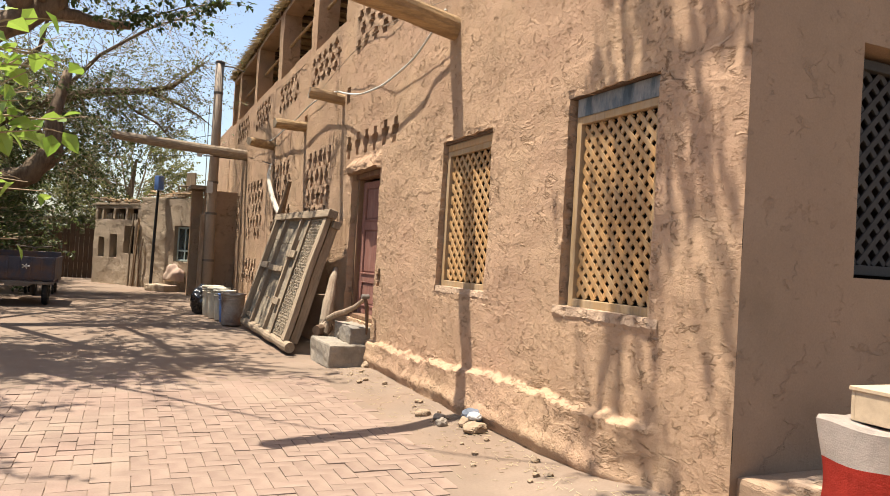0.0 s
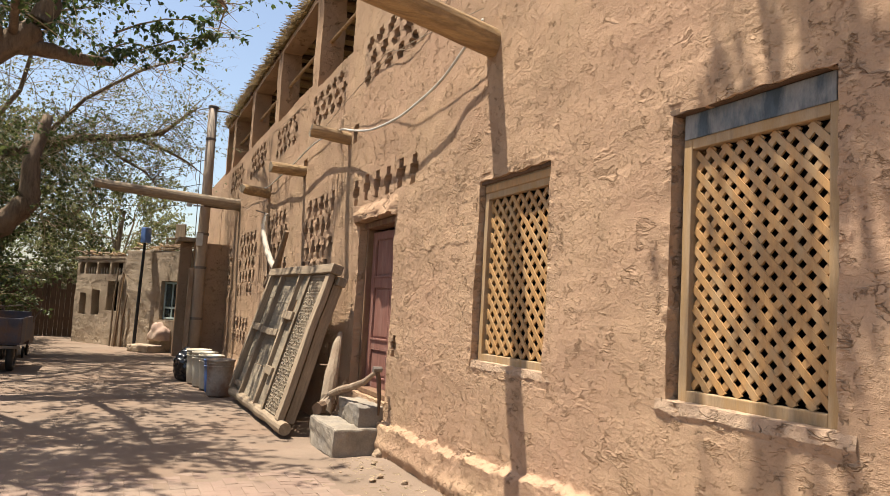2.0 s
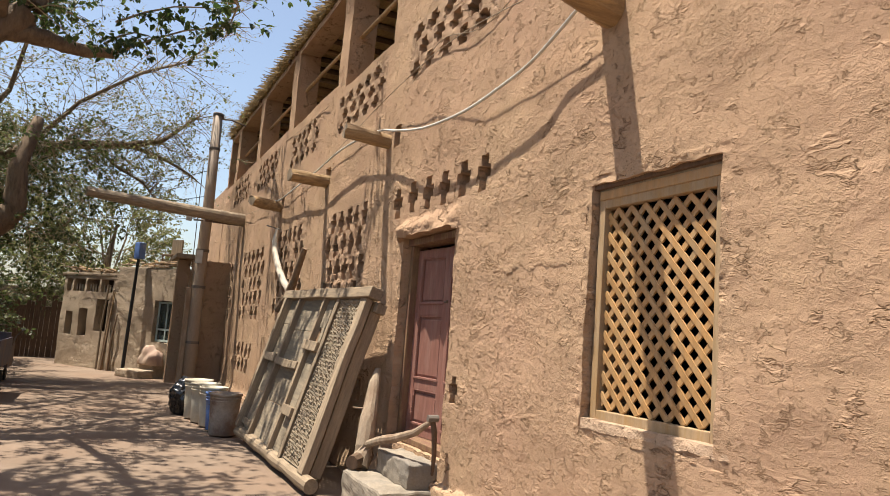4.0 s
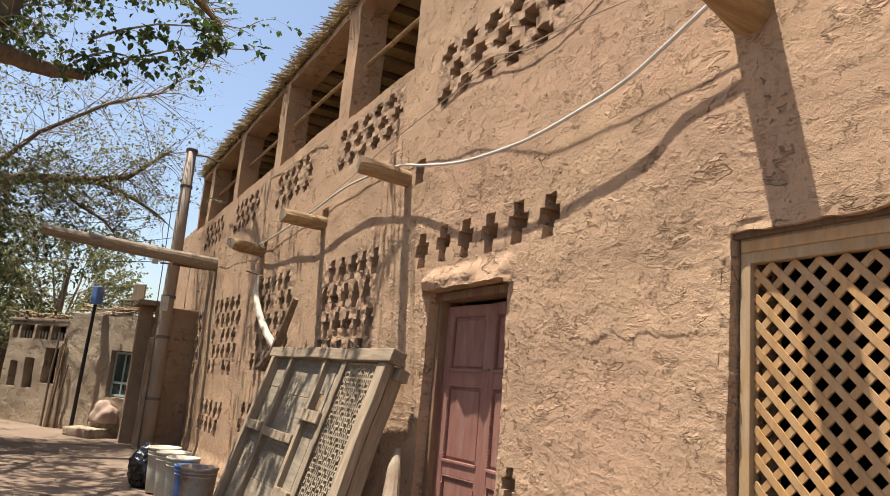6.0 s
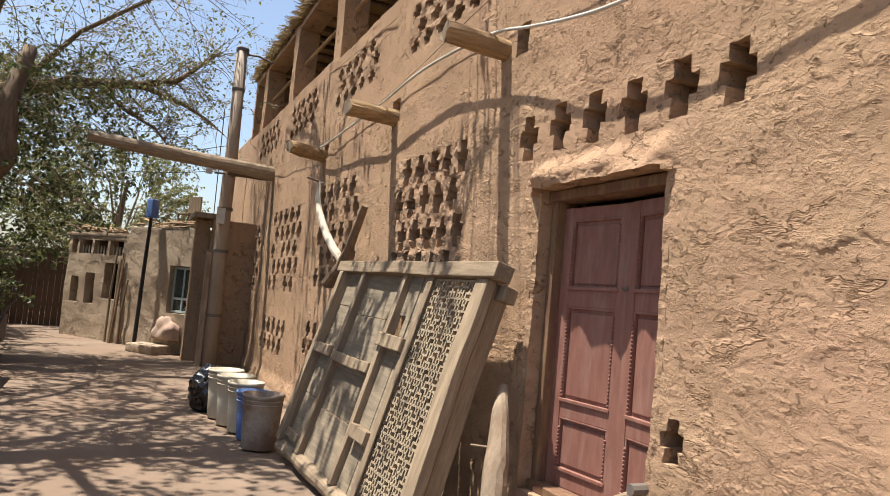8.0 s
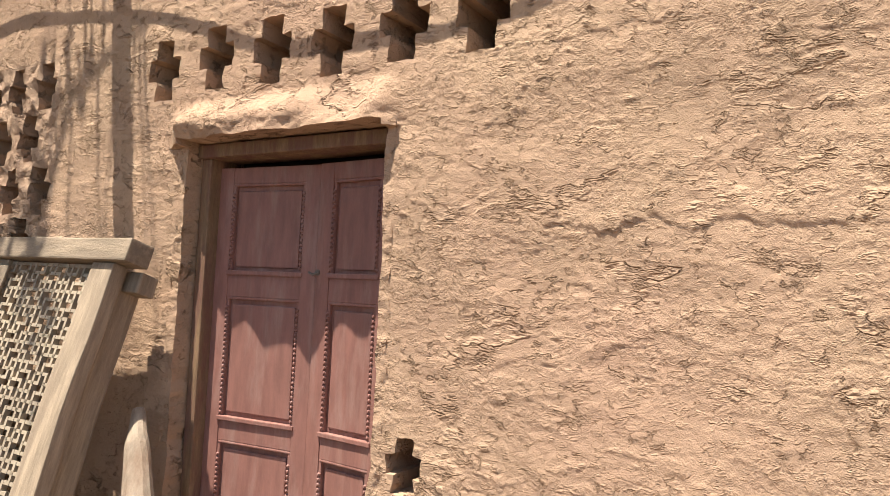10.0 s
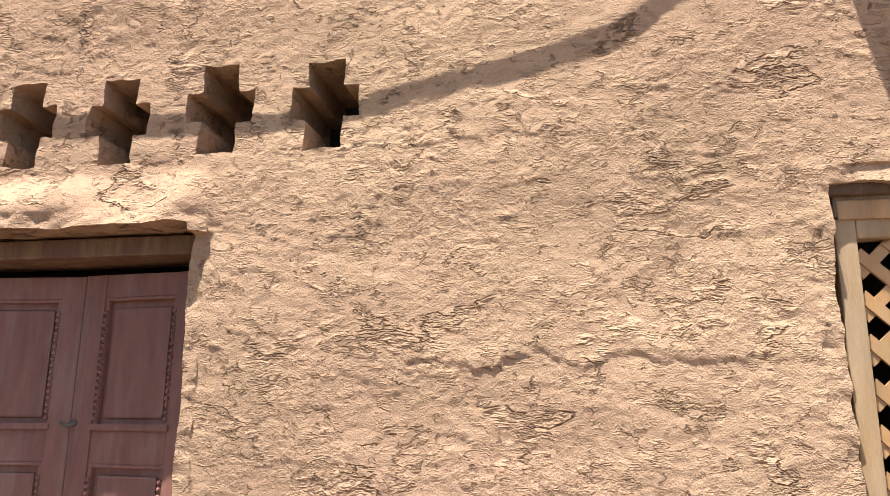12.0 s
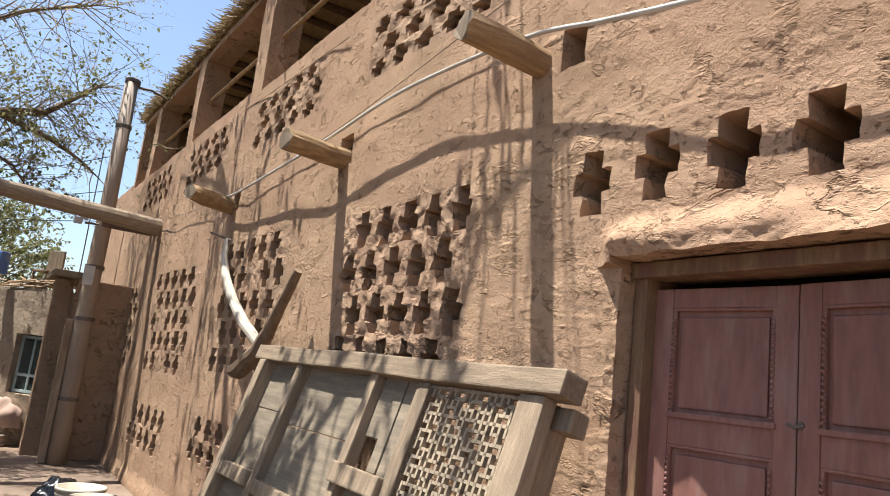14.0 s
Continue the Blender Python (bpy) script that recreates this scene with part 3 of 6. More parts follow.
# ---- double door ----
def door():
    y0, y1, z0, z1 = DOOR
    root = thing("door_1", "maroon painted double-leaf wooden door, closed, in a dark wooden frame", "door", kind="structure")
    for nm, lo, hi in (("door_frame", (0.12, y0 + 0.0, z0), (0.28, y0 + 0.05, z1 - 0.05)), ("door_frame", (0.09, y1 - 0.075, z0), (0.28, y1 - 0.01, z1 - 0.05)),
                       ("door_frame", (0.06, y0 + 0.0, z1 - 0.075), (0.27, y1 - 0.01, z1 - 0.01)), ("threshold", (0.05, y0 + 0.02, z0 + 0.0), (0.28, y1 - 0.02, z0 + 0.055))):
        bm = bmesh.new()
        box(bm, lo, hi, 0.008, 0.006)
        part(nm, bm, DOORFRAME, root)
    mid = 10.355
    for a, b, ang in ((y0 + 0.05, mid - 0.003, -5.5), (mid + 0.003, y1 - 0.075, 5.5)):
        w, zb, zt = b - a, z0 + 0.06, z1 - 0.11
        hinge = a if ang < 0 else b
        levels = [zb, zb + 0.10, 0.98, 1.08, 1.67, 1.78, zt - 0.08, zt]
        st = 0.085
        bm = bmesh.new()
        for s0, s1 in ((a, a + st), (b - st, b)):
            box(bm, (0, s0, zb), (0.045, s1, zt), 0.004, 0.002)
        for l0, l1 in ((levels[0], levels[1]), (levels[2], levels[3]), (levels[4], levels[5]), (levels[6], levels[7])):
            box(bm, (0.003, a + st, l0), (0.042, b - st, l1), 0.004, 0.002)
        leaf = part("door_leaf", bm, REDPAINT, root)
        leaf.matrix_local = Matrix.Translation((0.155, hinge, 0)) @ Matrix.Rotation(radians(ang), 4, "Z") @ Matrix.Translation((0, -hinge, 0))
        for l0, l1 in ((levels[1], levels[2]), (levels[3], levels[4]), (levels[5], levels[6])):
            bm = bmesh.new()
            box(bm, (0.024, a + st, l0), (0.036, b - st, l1), 0, 0)
            box(bm, (0.014, a + st + 0.03, l0 + 0.035), (0.026, b - st - 0.03, l1 - 0.035), 0.008)
            part("panel", bm, REDPAINT, leaf)
            bm = bmesh.new()
            for e0, e1 in (((0.004, a + st, l0), (0.024, a + st + 0.016, l1)), ((0.004, b - st - 0.016, l0), (0.024, b - st, l1)),
                           ((0.002, a + st, l1 - 0.012), (0.024, b - st, l1)), ((-0.008, a + st - 0.01, l0 - 0.004), (0.024, b - st + 0.01, l0 + 0.018))):
                box(bm, e0, e1, 0.004)
            n = int((l1 - l0 - 0.06) / 0.022)
            for i in range(n):
                z = l0 + 0.035 + i * 0.022
                for yy in (a + st + 0.008, b - st - 0.008):
                    bmesh.ops.create_icosphere(bm, subdivisions=1, radius=0.0095, matrix=Matrix.Translation((0.002, yy, z)))
            part("moulding", bm, REDPAINT, leaf, "beaded maroon moulding round the panel")
    bm = bmesh.new()
    tube(bm, [(0.193, mid - 0.03, 1.80), (0.183, mid, 1.79), (0.193, mid + 0.03, 1.80)], [0.006] * 3, 6)
    bmesh.ops.create_cone(bm, cap_ends=True, segments=10, radius1=0.014, radius2=0.014, depth=0.012, matrix=Matrix.Translation((0.198, mid - 0.02, 1.80)) @ Matrix.Rotation(radians(90), 4, "Y"))
    part("latch", bm, STEEL, root, "small rusty iron latch")


DOORFRAME = mat("worn_brown_frame", (0.228, 0.141, 0.076), 0.75, 0.35, 5.0, 0.4, 40.0, (6, 6, 1), dist=0.005, second=(0.167, 0.0836, 0.057), mix=(0.42, 0.6))
door()


# ---- step and stones at the door ----
def lump(name, lo, hi, bevel, jit, material, label, category):
    bm = bmesh.new()
    bmesh.ops.create_cube(bm, size=1.0)
    bmesh.ops.subdivide_edges(bm, edges=bm.edges, cuts=13, use_grid_fill=True)
    lo, hi = Vector(lo), Vector(hi)
    for v in bm.verts:
        p = Vector([lo[i] + (v.co[i] + 0.5) * (hi[i] - lo[i]) for i in range(3)])
        q = Vector([min(max(p[i], lo[i] + bevel), hi[i] - bevel) for i in range(3)])
        e = p - q
        p = q + e.normalized() * min(bevel, e.length)
        v.co = p + noise.noise_vector(p * 5) * jit + noise.noise_vector(p * 17) * jit * 0.4
    return tagged(part(name, bm, material, smooth=False), label, category)


lump("door_step", (-0.50, 9.83, -0.04), (-0.02, 10.74, 0.265), 0.02, 0.02, CONCRETE, "worn grey concrete step block before the door", "step")
lump("threshold_stone", (-0.24, 9.88, 0.255), (0.1, 10.66, 0.47), 0.02, 0.022, CONCRETE, "worn pale concrete block under the door sill", "step")


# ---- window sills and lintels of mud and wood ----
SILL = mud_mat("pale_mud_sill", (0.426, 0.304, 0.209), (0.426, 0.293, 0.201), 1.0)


def sill(y0, y1, z):
    bm = bmesh.new()
    ys = steps(y0 - 0.06, y1 + 0.05, 0.02)
    rows = []
    for y in ys:
        k = noise.fractal(Vector((y * 6, z, 0)), 0.8, 2.0, 4)
        e = smoothstep(y0 - 0.1, y0, y) * smoothstep(y1 + 0.05, y1 - 0.05, y)
        o = 0.004 * e + 0.016 * k * e
        rows.append([bm.verts.new(p) for p in ((0.12, y, z + 0.012), (0.0, y, z + 0.006 + 0.006 * k), (-o, y, z - 0.018 + 0.01 * k), (-o - 0.004, y, z - 0.05 + 0.02 * k), (0.02, y, z - 0.11 + 0.02 * k))])
    for a, b in zip(rows, rows[1:]):
        for i in range(4):
            bm.faces.new((a[i], b[i], b[i + 1], a[i + 1]))
    bmesh.ops.recalc_face_normals(bm, faces=bm.faces)
    tagged(part("sill", bm, SILL), "crumbling pale mud ledge under the lattice window", "window sill", kind="structure")


sill(4.88, 5.86, 1.055)
sill(6.93, 7.98, 1.075)
for y0, y1, z, xx in ((6.9, 8.0, 2.425, 0.02), (4.84, 5.9, 2.485, 0.01)):
    bm = bmesh.new()
    box(bm, (xx, y0, z), (0.2, y1, z + 0.035), 0.006, 0.008)
    tagged(part("lintel", bm, DARKWOOD), "dark rough wooden lintel board over the window", "lintel", kind="structure")
bm = bmesh.new()
box(bm, (0.045, 6.97, 2.37), (0.2, 7.97, 2.43), 0.004, 0.006)
tagged(part("lintel", bm, GREYWOOD), "dusty wooden head board over the lattice window", "lintel", kind="structure")


# ---- old wooden gate leaf leaning on the wall ----
def gate_panel():
    o = Vector((-0.74, 10.98, 0.03))
    v = Vector((0.53, 0.0, 1.84)).normalized()
    u = Vector((-0.03, 1, 0)).normalized()
    u = (u - v * u.dot(v)).normalized()
    n = u.cross(v)
    M = Matrix((u, v, n)).transposed().to_4x4()
    M.translation = o
    root = thing("old_gate_panel", "weathered grey wooden gate panel with fretwork, leaning on the wall", "gate panel", M)

    def bar(name, u0, u1, v0, v1, n0, n1, bev=0.01, jit=0.012, mt=PANELWOOD, label=""):
        bm = bmesh.new()
        box(bm, (u0, v0, -n1), (u1, v1, -n0), bev)
        if max(u1 - u0, v1 - v0) > 0.5:
            es = [e for e in bm.edges if e.calc_length() > 0.4]
            bmesh.ops.subdivide_edges(bm, edges=es, cuts=9)
        for w in bm.verts:
            w.co += noise.noise_vector(w.co * 2.2 + Vector((u0, v0, 0))) * jit
        ob = part(name, bm, mt, root, label)
        return ob

    def board(name, u0, u1, v0, v1, n0, n1):
        return bar(name, u0, u1, v0, v1, n0, n1, 0.004, 0.005, GREYBOARD)

    H = 1.93
    # bottom log rail and top rail
    bm = bmesh.new()
    pts = [Vector((x, 0.05, 0.0)) for x in steps(-0.06, 3.16, 0.27)]
    tube(bm, pts, [0.068 + 0.008 * math.sin(i * 1.7) for i in range(len(pts))], 12, 0.12)
    part("bottom_rail", bm, PANELRAIL, root)
    bar("top_rail", 0.03, 3.3, H - 0.1, H + 0.01, -0.05, 0.085, mt=PANELRAIL)
    bar("back_rail", 0.06, 0.3, H - 0.21, H - 0.11, -0.15, -0.05)
    for nm, a, b, n0, n1 in (("stile", 0.17, 0.27, -0.15, -0.03), ("stile", 0.13, 0.29, -0.01, 0.065), ("stile", 0.98, 1.07, -0.03, 0.055), ("stile", 1.47, 1.55, -0.02, 0.06),
                             ("stile", 2.465, 2.55, -0.02, 0.06), ("stile", 3.06, 3.17, -0.03, 0.09)):
        bar(nm, a, b, 0.1, H - 0.1, n0, n1)
    bar("cross_rail", 1.56, 2.46, 0.98, 1.07, -0.01, 0.075)
    bar("cross_rail", 2.57, 3.06, 1.0, 1.1, -0.01, 0.08)
    bar("cross_rail", 2.57, 3.06, 0.16, 0.24, -0.01, 0.04)
    bar("batten", 1.06, 1.54, 1.22, 1.33, 0.0, 0.09)
    bar("batten", 1.08, 1.44, 0.5, 0.6, 0.0, 0.085)
    bar("batten", 0.96, 1.04, 0.1, 1.8, 0.044, 0.06)
    # boards
    board("board", 1.08, 1.22, 0.1, H - 0.1, -0.02, 0.006)
    board("board", 1.235, 1.46, 0.1, 1.28, -0.022, 0.004)
    board("board", 1.32, 1.46, 1.5, H - 0.1, -0.022, 0.004)
    board("board", 1.225, 1.31, 1.33, H - 0.1, -0.02, 0.012)
    for a, b in ((1.56, 2.0), (2.006, 2.46)):
        board("board", a, b, 0.1, 0.55, -0.02, -0.002)
        board("board", a, b, 0.556, 1.02, -0.02, -0.004)
    board("board", 1.56, 2.46, 1.05, 1.44, -0.02, -0.002)
    board("board", 1.56, 2.46, 1.446, H - 0.1, -0.02, 0.0)
    board("board", 2.57, 3.06, 0.1, 0.6, -0.02, -0.002)
    board("board", 2.57, 3.06, 0.606, 1.04, -0.02, 0.0)
    board("board", 2.57, 3.06, 1.05, 1.5, -0.02, -0.003)
    board("board", 2.57, 3.06, 1.506, H - 0.1, -0.02, 0.0)
    # fretwork: thin bars on a square grid, meander pattern with gaps
    bm = bmesh.new()
    c = 0.0431
    nu, nv = 16, 39
    u0, v0 = 0.29, 0.13
    b2 = 0.0078
    pat_h = ("110111", "011011", "110110", "101101", "111011", "011101")
    pat_v = ("101110", "110101", "011011", "101101", "110110", "111011")
    for i in range(nu + 1):
        for j in range(nv + 1):
            if i < nu and (j in (0, nv) or j % 6 == 0 or pat_h[j % 6][(i + (j // 6) * 3) % 6] == "1"):
                box(bm, (u0 + i * c - b2, v0 + j * c - b2, -0.028), (u0 + (i + 1) * c + b2, v0 + j * c + b2, 0.0))
            if j < nv and (i in (0, nu) or i % 4 == 0 or pat_v[i % 6][(j + (i // 6) * 3) % 6] == "1"):
                box(bm, (u0 + i * c - b2, v0 + j * c - b2, -0.03), (u0 + i * c + b2, v0 + (j + 1) * c + b2, -0.002))
    part("fretwork", bm, FRETWOOD, root, "geometric wooden fretwork screen")


FRETWOOD = mat("pale_dusty_fretwood", (0.36, 0.29, 0.2), 0.85, 0.25, 6.0, 0.3, 40.0, dist=0.004, second=(0.28, 0.22, 0.155))
GREYBOARD = mat("silvered_board", (0.265, 0.215, 0.15), 0.88, 0.3, 3.0, 0.5, 36.0, (1.2, 11, 11), dist=0.004, second=(0.185, 0.15, 0.108), island=0.15)
gate_panel()


# ---- wooden plough on the step ----
def chunk(bm, pts, rad, sides=10, wob=0.15, flat=1.0):
    fine, rr = [], []
    for (a, b), (ra, rb) in zip(zip(pts, pts[1:]), zip(rad, rad[1:])):
        for k in range(5):
            fine.append(Vector(a).lerp(Vector(b), k / 5))
            rr.append(ra + (rb - ra) * k / 5)
    fine.append(Vector(pts[-1]))
    rr.append(rad[-1])
    tube(bm, fine, rr, sides, wob)


PLOUGHWOOD = mat("bleached_cracked_wood", (0.334, 0.258, 0.182), 0.85, 0.3, 4.0, 0.6, 40.0, (4, 4, 1.0), dist=0.008, second=(0.228, 0.152, 0.0988))
pl = thing("wooden_plough", "old bleached wooden plough resting on the concrete step", "plough", Matrix.Translation((-0.3, 10.75, 0.27)))
bm = bmesh.new()
chunk(bm, [(-0.07, -0.04, 0.02), (-0.02, 0.02, 0.12), (0.04, 0.12, 0.42), (0.12, 0.26, 0.72), (0.17, 0.34, 0.86)], [0.085, 0.082, 0.075, 0.055, 0.028], 12)
part("post", bm, PLOUGHWOOD, pl)
bm = bmesh.new()
chunk(bm, [(0.0, 0.08, 0.18), (0.02, -0.2, 0.27), (0.06, -0.5, 0.34), (0.12, -0.8, 0.43), (0.18, -0.98, 0.55)], [0.032, 0.036, 0.038, 0.03, 0.02], 10)
part("beam", bm, PLOUGHWOOD, pl, "peeled crooked plough beam")
bm = bmesh.new()
chunk(bm, [(0.17, -0.99, 0.58), (0.2, -1.0, 0.46), (0.22, -0.97, 0.28), (0.24, -0.92, 0.12)], [0.02, 0.024, 0.02, 0.012], 8)
part("handle", bm, DARKWOOD, pl)
bm = bmesh.new()
chunk(bm, [(-0.16, -0.12, 0.07), (0.0, 0.05, 0.08), (0.06, 0.1, 0.1)], [0.06, 0.085, 0.06], 10)
part("share_block", bm, DARKWOOD, pl)
bm = bmesh.new()
chunk(bm, [(0.07, 0.16, 0.5), (-0.06, 0.28, 0.5)], [0.011, 0.008], 6)
part("peg", bm, PLOUGHWOOD, pl)
bm = bmesh.new()
chunk(bm, [(0.13, -1.0, 0.57), (0.22, -1.0, 0.57)], [0.03, 0.03], 8)
part("iron_ring", bm, STEEL, pl)

# second farm tool hung over the gate panel: curved pale beam and dark shaft
ft = thing("hanging_farm_tool", "old curved wooden farm tool hung against the brick grille", "farm tool", Matrix.Translation((-0.2, 14.8, 1.85)))
bm = bmesh.new()
chunk(bm, [(0.1, 1.86, 1.22), (0.02, 1.55, 0.98), (0, 1.3, 0.76), (0, 0.92, 0.5), (0, 0.5, 0.29), (0, -0.04, 0.09)], [0.018, 0.036, 0.043, 0.048, 0.05, 0.046], 10, 0.1)
part("curved_beam", bm, PALEWOOD := mat("barkless_pale_wood", (0.456, 0.403, 0.327), 0.8, 0.2, 4.0, 0.3, 40.0, (3, 1, 1), dist=0.004), ft, "bleached curved beam")
bm = bmesh.new()
chunk(bm, [(0.02, -0.56, 0.7), (0, -0.3, 0.36), (-0.02, -0.05, 0.06), (-0.04, 0.3, -0.12), (-0.06, 0.42, -0.14)], [0.035, 0.05, 0.062, 0.085, 0.05], 10, 0.2)
part("shaft", bm, DARKWOOD2 := mat("brown_aged_wood", (0.198, 0.133, 0.0836), 0.85, 0.3, 5.0, 0.5, 40.0, (4, 4, 1), dist=0.006), ft)
bm = bmesh.new()
chunk(bm, [(0.05, 0.1, 0.2), (0.02, -0.35, 0.45)], [0.016, 0.014], 6)
part("strut", bm, DARKWOOD2, ft)
bm = bmesh.new()
tube(bm, [(0.14, 1.84, 1.22), (-0.06, 1.95, 1.28)], [0.012, 0.01], 6)
part("hook", bm, STEEL, ft)


# ---- tubs, pail, bag ----
def vessel(name, loc, r0, r1, h, material, label, rim=0.012, dents=0.0, category="bucket", handle=False):
    root = thing(name, label, category, Matrix.Translation(loc))
    bm = bmesh.new()
    n = 28
    prof = [(0.0, 0.004), (r0 * 0.96, 0.0), (r0, 0.012), ((r0 + r1) / 2, h * 0.5), (r1, h - 0.03), (r1 + rim, h - 0.028), (r1 + rim, h), (r1 - 0.006, h), ((r0 + r1) / 2 - 0.008, h * 0.5), (r0 - 0.006, 0.02), (0, 0.02)]
    rings = []
    for r, z in prof:
        ring = []
        for k in range(n):
            a = 2 * math.pi * k / n
            q = 1 + dents * noise.noise(Vector((math.cos(a) * 1.5, math.sin(a) * 1.5, z * 5 + loc[1])))
            ring.append(bm.verts.new((r * q * math.cos(a), r * q * math.sin(a), z + (dents * 0.2 * noise.noise(Vector((a, 0, 3))) if z > h * 0.9 else 0))))
        rings.append(ring)
    for a, b in zip(rings, rings[1:]):
        for k in range(n):
            bm.faces.new((a[k], a[(k + 1) % n], b[(k + 1) % n], b[k]))
    bmesh.ops.remove_doubles(bm, verts=bm.verts, dist=0.0005)
    part("body", bm, material, root, smooth=True)
    for z in (h - 0.06, h - 0.1):
        bm = bmesh.new()
        rr = r0 + (r1 - r0) * z / h
        tube(bm, [(rr * 1.01 * math.cos(2 * math.pi * k / 24), rr * 1.01 * math.sin(2 * math.pi * k / 24), z) for k in range(25)], [0.008] * 25, 6, cap=False)
        part("rib", bm, material, root, smooth=True)
    if handle:
        bm = bmesh.new()
        tube(bm, [(-r1 * 0.9 * math.sin(t), (r1 + rim) * math.cos(t), h - 0.05 - 0.12 * math.sin(t)) for t in [math.pi * k / 14 for k in range(15)]], [0.005] * 15, 6)
        part("handle", bm, STEEL, root, "thin wire handle")
    return root


TUB = mat("grubby_white_plastic", (0.502, 0.456, 0.357), 0.5, 0.15, 4.0, 0.05, 40.0, second=(0.38, 0.304, 0.213), mix=(0.5, 0.75))
BLUEP = mat("faded_blue_plastic", (0.0988, 0.182, 0.418), 0.45, 0.15, 5.0, 0.05, 40.0, second=(0.304, 0.342, 0.38), mix=(0.5, 0.7))
PAILM = mat("mud_splashed_pail", (0.38, 0.319, 0.258), 0.75, 0.25, 5.0, 0.3, 40.0, second=(0.228, 0.144, 0.0988), mix=(0.42, 0.58))
vessel("plastic_tub", (-1.13, 16.12, 0.0), 0.17, 0.2, 0.57, TUB, "grubby white plastic tub in a row by the wall")
vessel("plastic_tub", (-1.08, 15.68, 0.0), 0.17, 0.2, 0.56, TUB, "yellowed white plastic tub in a row by the wall")
vessel("plastic_tub", (-1.02, 15.28, 0.0), 0.16, 0.19, 0.54, TUB, "stained white plastic tub in a row by the wall")
vessel("blue_bucket", (-1.0, 14.88, 0.0), 0.14, 0.17, 0.5, BLUEP, "faded blue plastic bucket among white tubs", handle=True)
vessel("mud_pail", (-0.98, 14.44, 0.0), 0.17, 0.2, 0.54, PAILM, "battered pail smeared with dried mud", dents=0.08)


def bag():
    bm = bmesh.new()
    bmesh.ops.create_icosphere(bm, subdivisions=5, radius=1.0)
    for v in bm.verts:
        p = v.co.copy()
        k = 1 + 0.16 * noise.fractal(p * 1.6, 1.0, 2.0, 3) + 0.22 * (0.5 - abs(noise.noise(p * 3.1 + Vector((3, 1, 0)))))
        k += 0.1 * (0.4 - abs(noise.noise(p * 7.3)))
        v.co = Vector((p.x * 0.21 * k, p.y * 0.24 * k, max(0.0, 0.25 + p.z * 0.3 * k)))
    tagged(part("rubbish_bag", bm, BAGM, smooth=True), "crumpled black plastic rubbish bag beside the tubs", "rubbish bag").location = (-1.25, 16.62, -0.015)


BAGM = mat("black_plastic_film", (0.00912, 0.00912, 0.0106), 0.22, 0.2, 5.0, 0.3, 30.0, dist=0.01, spec=0.6)
bag()


# ---- rubble and cloth at the foot of the wall ----
def stone(loc, size, seed, material, label, name="stone", category="stone"):
    bm = bmesh.new()
    bmesh.ops.create_icosphere(bm, subdivisions=3, radius=1.0)
    for v in bm.verts:
        p = v.co.copy()
        k = 1 + 0.35 * noise.noise(p * 1.3 + Vector((seed, 0, 0))) + 0.12 * noise.noise(p * 3.4 + Vector((0, seed, 0)))
        v.co = Vector((p.x * size[0] * k, p.y * size[1] * k, max(-size[2] * 0.6, p.z * size[2] * k)))
    ob = tagged(part(name, bm, material), label, category)
    ob.location = (loc[0], loc[1], ground_height(loc[0], loc[1]) + size[2] * 0.55)
    return ob


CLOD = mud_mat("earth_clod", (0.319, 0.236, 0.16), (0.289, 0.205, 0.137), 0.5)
ROCK = mat("dull_stone", (0.258, 0.213, 0.167), 0.9, 0.3, 12.0, 0.4, 60.0, dist=0.006)
rs = random.Random(5)
for x, y, sx, sy, sz, lab in ((-0.36, 7.25, 0.09, 0.06, 0.04, "pale flat stone at the foot of the wall"), (-0.3, 7.05, 0.07, 0.05, 0.04, "yellowish stone at the foot of the wall"),
                              (-0.36, 6.85, 0.06, 0.05, 0.05, "dark stone at the foot of the wall"), (-0.22, 6.55, 0.12, 0.1, 0.06, "lump of straw-mixed dried mud on the ground"),
                              (-0.18, 6.75, 0.1, 0.09, 0.06, "clod of dried mud at the foot of the wall"), (-0.07, 9.68, 0.1, 0.08, 0.06, "broken clod beside the concrete step")):
    stone((x, y), (sx * 0.8, sy * 0.85, sz * 0.8), x * 10 + y, CLOD if sx > 0.08 else ROCK, lab)
for i in range(34):
    y = rs.uniform(4.6, 9.6)
    x = -0.2 - abs(rs.gauss(0, 0.22))
    s = rs.uniform(0.01, 0.03)
    stone((x, y), (s, s * rs.uniform(0.7, 1.2), s * 0.7), i * 3.3, CLOD, "small crumb of dried mud fallen from the wall", "clod", "clod")
CLOTH = mat("grey_blue_rag", (0.122, 0.137, 0.167), 0.9, 0.3, 8.0, 0.3, 90.0, second=(0.228, 0.228, 0.251))
PAPER = mat("dirty_white_paper", (0.532, 0.509, 0.479), 0.8, 0.12)


def rag(loc, s, material, label, seed):
    bm = bmesh.new()
    bmesh.ops.create_icosphere(bm, subdivisions=4, radius=1.0)
    for v in bm.verts:
        p = v.co.copy()
        k = 1 + 0.5 * (0.4 - abs(noise.noise(p * 2.6 + Vector((seed, 0, 0)))))
        v.co = Vector((p.x * s * k, p.y * s * 1.2 * k, max(-0.4 * s, p.z * s * 0.6 * k)))
    ob = tagged(part("rag", bm, material, smooth=True), label, "rag")
    ob.location = (loc[0], loc[1], loc[2])


rag((-0.12, 6.78, 0.10), 0.085, CLOTH, "crumpled grey-blue rag lying on the rubble", 2)
rag((-0.17, 6.66, 0.12), 0.05, PAPER, "scrunched dirty white paper lying on the rubble", 5)


